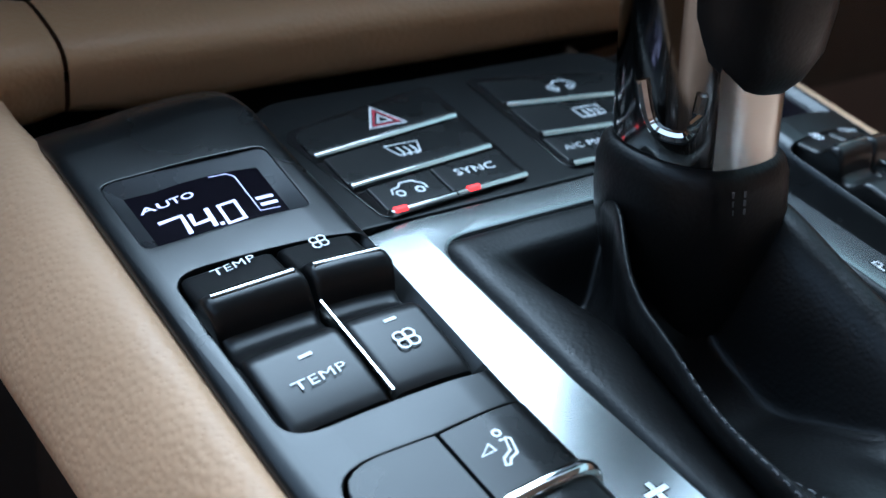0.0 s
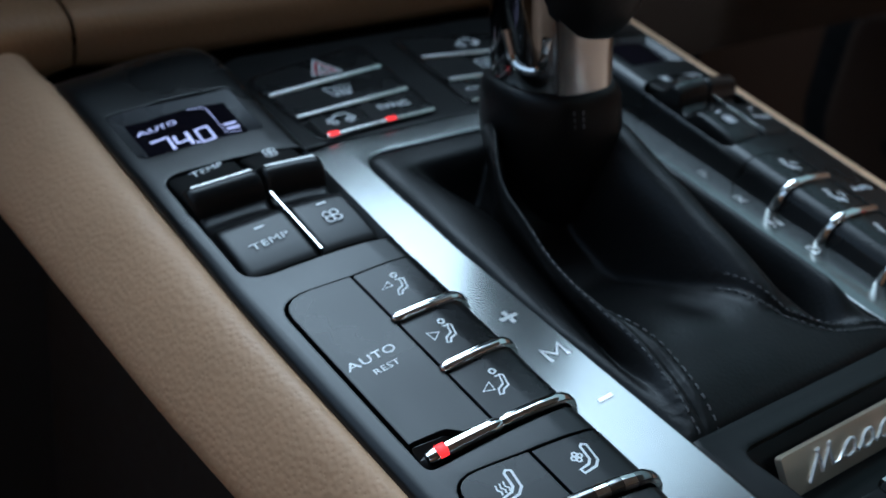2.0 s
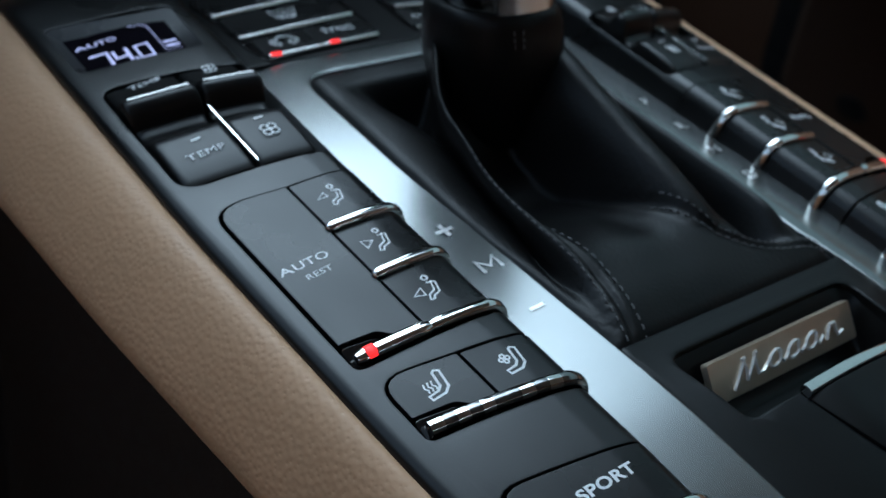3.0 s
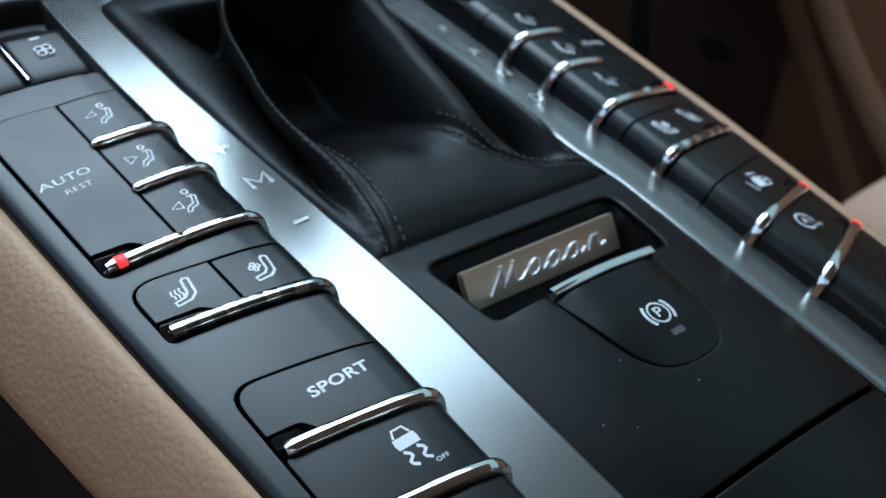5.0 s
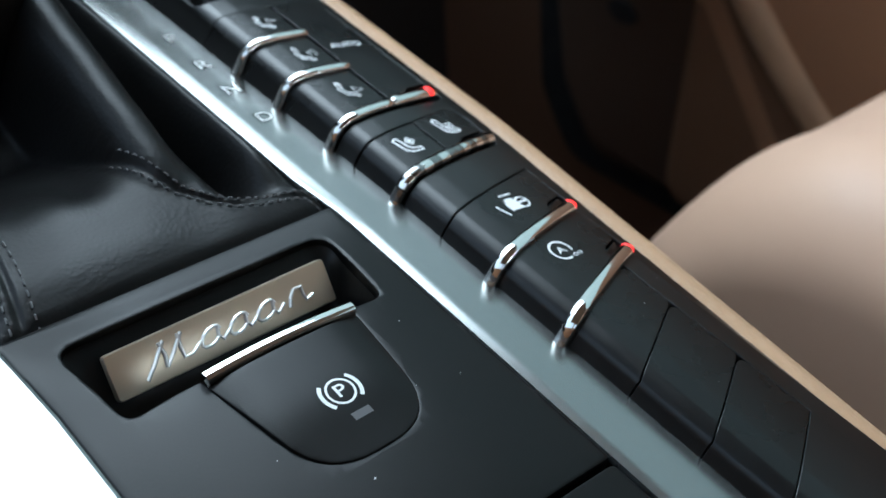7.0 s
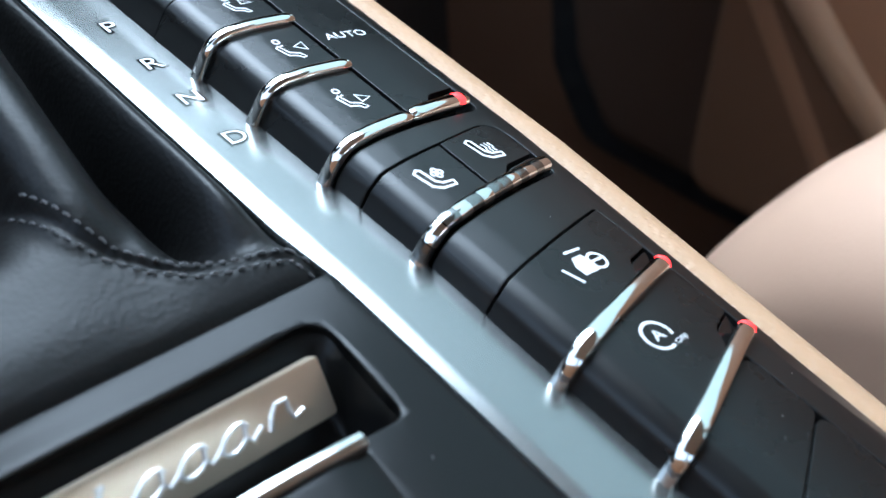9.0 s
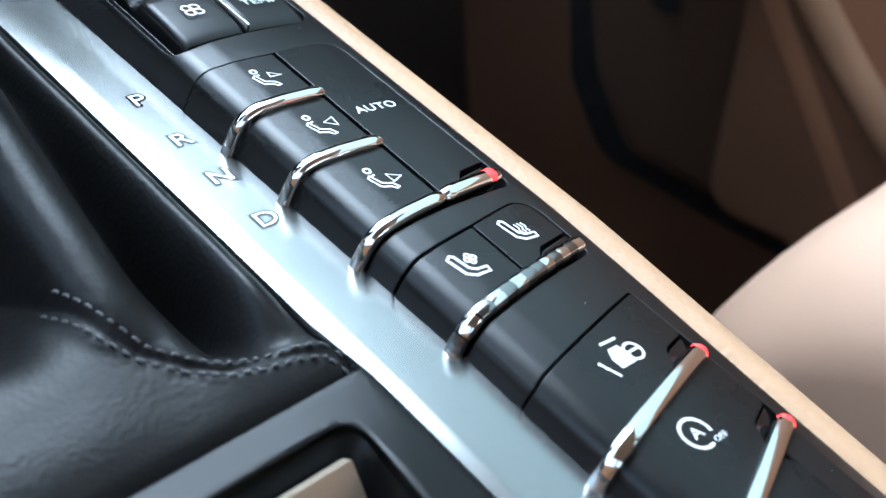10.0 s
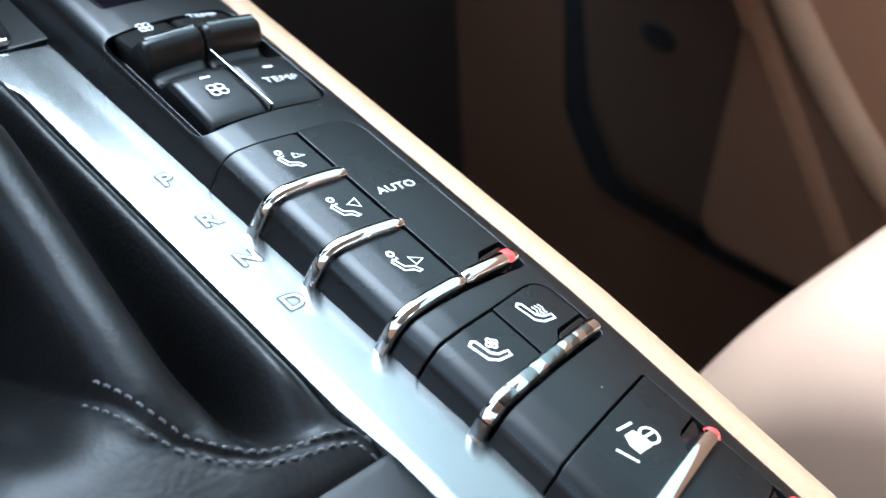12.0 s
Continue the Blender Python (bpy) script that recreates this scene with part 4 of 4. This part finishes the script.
def hide_z(x, y):
    """Height of the relaxed leather, with slack waves, grain wrinkles and puckers beside the seams."""
    i, j = min(max((x + 50) / 0.75, 0), len(GX) - 1.01), min(max((y + 53) / 0.75, 0), len(GY) - 1.01)
    a, b = int(i), int(j)
    i, j = i - a, j - b
    z = (RELAXED[a, b] * (1 - i) + RELAXED[a + 1, b] * i) * (1 - j) + (RELAXED[a, b + 1] * (1 - i) + RELAXED[a + 1, b + 1] * i) * j
    lx = eased(RIDGE, y)[0]
    z += 0.5 * noise.noise(Vector((x / 16, y / 16, 3)))
    tight = smooth(-52, -47, y)
    near = min((Vector((x, y)) - p - (q - p) * min(1, max(0, (Vector((x, y)) - p).dot(q - p) / (q - p).length_squared))).length for p, q in SEAM_RUN)
    z -= 0.9 * math.exp(-(near / 0.9) ** 2) * smooth(14, 2, y)
    z -= 1.0 * math.exp(-((x - lx - 3.0) / 0.9) ** 2) * tight * smooth(8, -6, y)
    pucker = math.exp(-(near / 3) ** 2) * smooth(20, -10, y) + 0.8 * math.exp(-((x - lx) / 3) ** 2) * smooth(10, -20, y)
    return z + 0.24 * pucker * noise.noise(Vector(((x + y) / 2.2, (y - x) / 5, 5)))


def gaiter(a, b):
    y = -52.0 + 139.2 * b
    left = -43.4 - splay(y) * 1.35
    x = left + (44.0 + 1.3 * smooth(-38, -54, y) - left) * a
    z = hide_z(x, y)
    # the driver's side of the bag hangs over its own foot
    lx = eased(RIDGE, y)[0]
    if x < lx:
        f = (lx - x) / max(1, lx - left)
        x += 11 * smooth(-30, 5, y) * smooth(0, 5, lx - x) * (1 - smooth(0.25, 0.85, f))
    return Vector((x, y, z))


skin = part("gaiter", grid(165, 235, gaiter), HIDE, gear, "black folded leather gaiter", 180)


def stitch_row(line, off, n):
    bm = bmesh.new()
    for i in range(n):
        sp = []
        for q in (0, 0.26, 0.52):
            t = (i + q) / n
            x, y = line(t)
            x2, y2 = line(t + 0.01)
            d = Vector((x2 - x, y2 - y)).normalized()
            x, y = x - d.y * off, y + d.x * off
            sp.append(Vector((x, y, hide_z(x, y) + 0.22)))
        sp[1].z += 0.25
        sweep(sp, 0.26, 0.22, bm, None, 5)
    return bm


for off, y0, y1 in ((1.4, -50, 24), (-5.6, -51, -6)):
    part("stitching", stitch_row(lambda t: (eased(RIDGE, y0 + (y1 - y0) * t)[0] + (0 if off > 0 else 0.6), y0 + (y1 - y0) * t), off if off < 0 else -0.4, int((y1 - y0) / 2.7)), THREAD, skin, "grey double stitching")
for off in (-1.4, 1.5):
    part("stitching", stitch_row(seam_at, off, 24), THREAD, skin, "grey double stitching")
# neck band, collar and grip stand upright
UP = Vector((0, math.sin(radians(SLOPE)), math.cos(radians(SLOPE))))
UP = (UP + Vector((-0.115, -0.14, 0))).normalized()
SIDE = Vector((1, 0, 0))
FWD = UP.cross(SIDE).normalized()
BASE = Vector((4.5, 60, 6))


def ring_stack(levels, n=40, shape=None):
    """Stacked rounded sections round the lever's axis: (height, half width, half depth, shift across, shift along)."""
    bm = bmesh.new()
    rings = []
    for h, rx, ry, sx, sy in levels:
        ring = []
        for k in range(n):
            a = 2 * math.pi * k / n
            c, d = math.cos(a), math.sin(a)
            c, d = math.copysign(abs(c) ** 0.8, c), math.copysign(abs(d) ** 0.8, d)
            ring.append(bm.verts.new(BASE + UP * h + SIDE * (rx * c + sx) + FWD * (ry * d + sy)))
        rings.append(ring)
    for a, b in zip(rings, rings[1:]):
        for k in range(n):
            bm.faces.new((a[k], a[(k + 1) % n], b[(k + 1) % n], b[k]))
    bm.faces.new(rings[0][::-1])
    bm.faces.new(rings[-1])
    bmesh.ops.recalc_face_normals(bm, faces=bm.faces[:])
    return bm


band = part("neck_band", ring_stack([(-26, 16, 16, 0, 0), (-10, 19.2, 19.2, 0, 0), (-2, 20.4, 20.4, 0, 0), (4, 20.6, 20.6, 0, 0), (12, 20.2, 20.2, 0, 0), (15.5, 19.2, 19.2, 0, 0), (17, 17.6, 17.6, 0, 0), (17.4, 16, 16, 0, 0)]), HIDE, gear, "black leather neck band with stitches")
tube = part("collar", ring_stack([(16.4, 16.2, 16.2, 0, 0), (17.6, 17.0, 17.0, 0, 0), (24, 16.9, 16.9, 0, 0), (36, 16.6, 16.6, 0, 0), (60, 16.3, 16.3, 0, 0), (110, 16, 16, 0, 0)]), DARKCHROME, gear, "dark polished chrome collar")
bm = bmesh.new()
for k in range(3):
    for row_at in (-112, -104):
        a = radians(row_at + 0.3 * k)
        pts = [BASE + UP * (13.2 - 2.1 * k - d) + SIDE * (20.9 * math.cos(a)) + FWD * (20.9 * math.sin(a)) for d in (0, 0.6, 1.3)]
        sweep(pts, 0.3, 0.3, bm, [SIDE * math.cos(a) + FWD * math.sin(a)] * 3, 5)
part("stitching", bm, THREAD, band, "grey stitches down the neck band")


def shield(a0, a1, h0, h1, r, sag=0.0, n=24):
    """A curved plate on the collar between two angles, its lower edge sagging."""
    def f(i, j):
        a = radians(a0 + (a1 - a0) * i)
        low = h0 - sag * math.sin(math.pi * i)
        c, d = math.cos(a), math.sin(a)
        c, d = math.copysign(abs(c) ** 0.8, c), math.copysign(abs(d) ** 0.8, d)
        return BASE + UP * (low + (h1 - low) * j) + SIDE * (r * c) + FWD * (r * d)
    bm = grid(n, 8, f)
    bmesh.ops.recalc_face_normals(bm, faces=bm.faces[:])
    if (bm.faces[0].calc_center_median() - BASE).dot(bm.faces[0].normal) < 0:
        bmesh.ops.reverse_faces(bm, faces=bm.faces[:])
    bmesh.ops.solidify(bm, geom=bm.faces[:], thickness=0.5)
    return bm


part("satin_plate", shield(-121, 20, 17.2, 56, 17.3), STEEL, tube, "brushed satin steel plate")
rim = []
for i in range(25):
    a = radians(-180 + 46 * i / 24)
    c, d = math.cos(a), math.sin(a)
    c, d = math.copysign(abs(c) ** 0.8, c), math.copysign(abs(d) ** 0.8, d)
    e = abs(i - 12) / 12
    rim.append(BASE + UP * (25 + 9 * e ** 6 - 1.5 * math.sin(math.pi * i / 24)) + SIDE * (17.1 * c) + FWD * (17.1 * d))
part("inlay_rim", sweep(rim, 1.2, 1.4, None, None, 8), CHROME, tube, "bright rim of the collar inlay")
part("grip", ring_stack([(30.0, 2, 2, 3.4, -6), (30.6, 7, 7, 3.6, -6), (32.0, 11.5, 10.5, 4, -6), (35, 14.5, 13, 4.5, -6), (41, 18, 15.5, 5, -6), (50, 19.6, 16.5, 5.4, -6), (70, 20.5, 17, 6, -6), (110, 22, 19, 6, -6)]), HIDE, gear, "black leather grip")
# letters pressed into the aluminium, over flat dark copies painting their shaded edges
for x, y, lines in ((-49.6, -11.5, [[(-2.7, -2.3), (-2.7, 2.4), (0, -0.8), (2.7, 2.4), (2.7, -2.3)]]), (-50.6, 5.0, [[(-2.6, 0), (2.6, 0)], [(0, -2.4), (0, -0.7)], [(0, 0.7), (0, 2.4)]]), (-50.2, -30.0, [[(-2.2, 0), (2.2, 0)]])):
    e = thing("gate_mark", (x, y, -7.1), "chrome shift gate mark on the aluminium frame", "marking", "shift gate marks")
    run = [[(x + a, y + b) for a, b in line] for line in lines]
    print_on(e, strokes(run, 1.9, alloy, 0.08), "mark_shade", DARKCHROME, "flat dark outline painting the mark's shaded edge")
    print_on(e, strokes(run, 1.2, alloy, 0.14), "mark", SILVER)
for text, y in (("P", 35), ("R", 18.8), ("N", 4.5), ("D", -11)):
    e = thing("gate_mark", (54, y, -7.1), "small chrome gear position letter on the aluminium frame", "marking", "shift gate marks")
    print_on(e, letters(text, 6.0, (54.6, y), alloy, 0.08, 1.2, 0.07), "mark_shade", DARKCHROME, "flat dark outline painting the letter's shaded edge")
    print_on(e, letters(text, 6.0, (54.6, y), alloy, 0.14, 1.2, 0.0), "mark", SILVER)

# ---- dashboard edge, seats, door and cabin shell ----
dash = thing("dashboard", (0, 230, -60), "dashboard edge in tan leather above dark lower trim", "dashboard")


def dash_roll(x0, x1):
    def f(a, b):
        x = x0 + (x1 - x0) * a
        t = b * 2 * math.pi
        c, d = math.cos(t), math.sin(t)
        c, d = math.copysign(abs(c) ** 0.6, c), math.copysign(abs(d) ** 0.6, d)
        pinch = 1 - 0.10 * (math.exp(-(x - x0) / 2.5) + math.exp(-(x1 - x) / 2.5))
        return Vector((x, 205 + 21 * c * pinch, -14.5 + 12.5 * d * pinch))
    bm = grid(40, 36, f)
    bmesh.ops.remove_doubles(bm, verts=bm.verts[:], dist=0.01)
    bmesh.ops.recalc_face_normals(bm, faces=bm.faces[:])
    return bm


part("leather_roll", dash_roll(-420, -97.6), COGNAC, dash, "tan leather roll with seam")
part("leather_roll", dash_roll(-96.2, 560), COGNAC, dash, "tan leather roll with seam")
bm = plate(box_poly(-620, 206, 620, 420), flat(-26), 0, -60, 4)
part("lower_dash", bm, GLOSS, dash, "dark lower dashboard")
# out of view; its height and black darken what the button banks reflect
bm = plate(box_poly(-620, 236, 620, 420), flat(8), 140, -40, 12)
part("upper_dash", bm, MATTE, dash, "unseen matt black upper dashboard, added to darken reflections")


def soft_block(name, lo, hi, r, mat, parent, label=""):
    bm = bmesh.new()
    c, d = (Vector(lo) + Vector(hi)) / 2, Vector(hi) - Vector(lo)
    bmesh.ops.create_cube(bm, size=1, matrix=Matrix.Translation(c) @ Matrix.Diagonal((*d, 1)))
    bmesh.ops.bevel(bm, geom=bm.edges[:], offset=r, segments=5, profile=0.5, affect="EDGES", clamp_overlap=True)
    return part(name, bm, mat, parent, label, 60)


def seat_thing(s):
    st = thing("car_seat", (s * 400, -250, -330), "light tan leather front car seat with raised side bolsters", "car seat", "front seats")

    def cushion(a, b):
        # side-on outline of the bolster, swept across the seat
        pts = [(10, -330), (-5, -240), (-22, -150), (-38, -95), (-62, -52), (-110, -24), (-200, -20), (-330, -28), (-480, -50)]
        f = b * (len(pts) - 1)
        i = min(int(f), len(pts) - 2)
        f -= i
        p0, p1, p2, p3 = [Vector(pts[min(max(i + k, 0), len(pts) - 1)]) for k in (-1, 0, 1, 2)]
        q = 0.5 * (2 * p1 + (p2 - p0) * f + (2 * p0 - 5 * p1 + 4 * p2 - p3) * f * f + (3 * p1 - p0 - 3 * p2 + p3) * f ** 3)
        w = a * 2 - 1
        x = 375 + 180 * w
        hollow = -16 * math.exp(-(w / 0.5) ** 4)
        at = Vector((s * x, q.x - 30 * abs(w) ** 8, q.y + hollow * smooth(0.3, 0.6, b) - 60 * abs(w) ** 10 - (100 if abs(w) == 1 else 0)))
        mid = Vector((s * -55, -129, 156))
        return mid + (at - mid) * 1.1
    bm = grid(40, 50, cushion)
    bmesh.ops.recalc_face_normals(bm, faces=bm.faces[:])
    part("cushion", bm, SEAT, st, "tan leather cushion", 180)
    bm = grid(24, 30, lambda a, b: Vector((s * (200 + 420 * a), -430 - 260 * b - 60 * math.sin(math.pi * a) + 20, -120 + 620 * b)))
    bmesh.ops.solidify(bm, geom=bm.faces[:], thickness=90)
    bmesh.ops.recalc_face_normals(bm, faces=bm.faces[:])
    part("backrest", bm, SEAT, st, "tan leather backrest", 60)
    return st


seat_thing(1)
seat_thing(-1)


def shell_part(name, lo, hi, mat, label, cat, r=0.01):
    """A slab of the cabin in world metres."""
    bm = bmesh.new()
    c, d = (Vector(lo) + Vector(hi)) / 2, Vector(hi) - Vector(lo)
    bmesh.ops.create_cube(bm, size=1, matrix=Matrix.Translation(c) @ Matrix.Diagonal((*d, 1)))
    bmesh.ops.bevel(bm, geom=bm.edges[:], offset=r, segments=3, profile=0.5, affect="EDGES")
    me = bpy.data.meshes.new(name)
    bm.to_mesh(me)
    bm.free()
    me.materials.append(mat)
    return tagged(new(name, me), label, cat, kind="structure")


shell_part("floor", (-0.78, -1.4, 0.02), (0.78, 0.9, 0.06), CARPET, "dark brown carpet floor of the car", "floor")
# out of view; its edges are set by where the aluminium should reflect sky
shell_part("ceiling", (-0.55, -1.5, 1.24), (0.55, 0.0, 1.28), LINER, "unseen light cloth headliner, sized to shape reflections", "ceiling")
shell_part("wall_front", (-0.78, 0.55, 0.06), (0.78, 0.62, 0.80), CARPET, "dark carpeted bulkhead under the windscreen", "bulkhead")
# added light blocker: shuts off the rear window as well as the seat back
shell_part("wall_rear", (-0.78, -1.5, 0.06), (0.78, -1.44, 1.235), BROWN, "unseen rear wall closed up to the roof to dim the cabin", "bulkhead")
# side walls stand higher than door sills to cut the fill light
for s, n, top in ((-1, "wall_left", 1.0), (1, "wall_right", 1.0)):
    shell_part(n, (s * 0.76 - 0.03, -1.5, 0.06), (s * 0.76 + 0.03, 0.6, top), BROWN, "brown door side of the cabin", "door wall")
    pillar = shell_part("pillar", (s * 0.70 - 0.04, -0.62, 0.84), (s * 0.70 + 0.04, -0.48, 1.26), LINER, "light door pillar", "pillar")
    for v in pillar.data.vertices:  # leaning in to the roof
        v.co.x -= s * 0.36 * (v.co.z - 0.84)

# unseen slab, added only for what the aluminium frame reflects
backdrop = shell_part("backdrop", (2.6, -9.0, -0.2), (2.9, 15.0, 11.5), REFLECTED_GREEN, "unseen pale green backdrop added to tint reflections in the trim", "foliage", 0.05)
for v in backdrop.data.vertices:  # leaned away from the car to catch more sun and sky
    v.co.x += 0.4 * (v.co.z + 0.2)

door = thing("door_panel", (640, 150, -380), "brown passenger door trim with map pocket coloured for shade and light armrest trim", "door panel")
soft_block("lower_trim", (640, -500, -535), (690, 640, -60), 12, LOWSHADEBROWN, door, "reddish brown lower trim, darkened for shade")


def side_plate(outline, x, thick, bevel):
    """A slab standing on the door, its outline given along the car and upwards."""
    return plate(outline, lambda u, v, h: Vector((x - h, u, v)), thick, 0, bevel)


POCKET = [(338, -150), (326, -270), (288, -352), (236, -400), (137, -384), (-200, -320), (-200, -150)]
# no real groove: a black sheet paints the shade round the pocket
part("pocket_gap_shade", side_plate(rounded([(u + (26 if u > 150 else 0), v - (24 if v < -300 else 0)) for u, v in POCKET], 45), 640, 4, 1), GAP, door, "black sheet standing in for the shaded gap round the map pocket")
# the fall-off of light along the pocket is coloured in: dark slab, lighter plate
part("pocket", side_plate(rounded(POCKET, 40), 640, 20, 18), SHADEBROWN, door, "brown map pocket with rounded corner, shade put into its colour")
part("pocket_lit_side", side_plate(rounded([(196, -140), (150, -383), (-196, -318), (-196, -140)], 30), 621, 12, 11), HALFSHADEBROWN, door, "added lighter panel for the better lit rear of the pocket")
part("upper_trim", side_plate(rounded([(216, -112), (147, -176), (108, -210), (51, -252), (-30, -292), (-196, -318), (-300, -318), (-300, -64), (216, -64)], 12), 612, 12, 8), BROWN, door, "brown leather above the pocket")
rail = [Vector((616, 250 - 9 * k, -124 - 8.2 * k)) for k in range(24)]
part("grab_rail", sweep(rail, 18, 8, None, [(-1, 0, 0)] * len(rail), 14), BROWN, door, "slanting brown door grip")
rail = [Vector((602, 220 - 9 * k, -110 - 8.4 * k + 0.09 * k * k)) for k in range(34)]
part("trim_ridge", sweep(rail, 14, 9, None, [(-1, 0, 0)] * len(rail), 14), TAN, door, "raised light brown trim ridge")
part("screw_cap", side_plate([(243 + 15 * math.cos(k * math.pi / 10), -256 + 9 * math.sin(k * math.pi / 10)) for k in range(20)], 620, 3, 1), GAP, door, "black oval cap")
soft_block("armrest", (580, -520, -120), (660, -60, -60), 22, TAN, door, "tan armrest")

# specks of dust on the black plastic
dust = thing("dust", (0, -100, 0), "fine pale dust specks on the black plastic", "dust", kind="stuff")
rng = random.Random(4)
bm = bmesh.new()
for k in range(24):
    if k % 2:
        put, u, v = crown, rng.uniform(-38, 40), rng.uniform(-140, -90)
    else:
        put, u, v = bank(1), rng.uniform(70, 104), rng.uniform(-175, 90)
    size = 0.08 + 0.15 * rng.random() ** 3
    turn = rng.uniform(0, 90)
    blob([(u + size * c * math.cos(radians(a + turn)), v + size * math.sin(radians(a + turn))) for a, c in ((0, 1.6), (80, 1), (170, 1.5), (260, 0.8))], put, 0.12, bm)
part("specks", bm, DUST, dust)
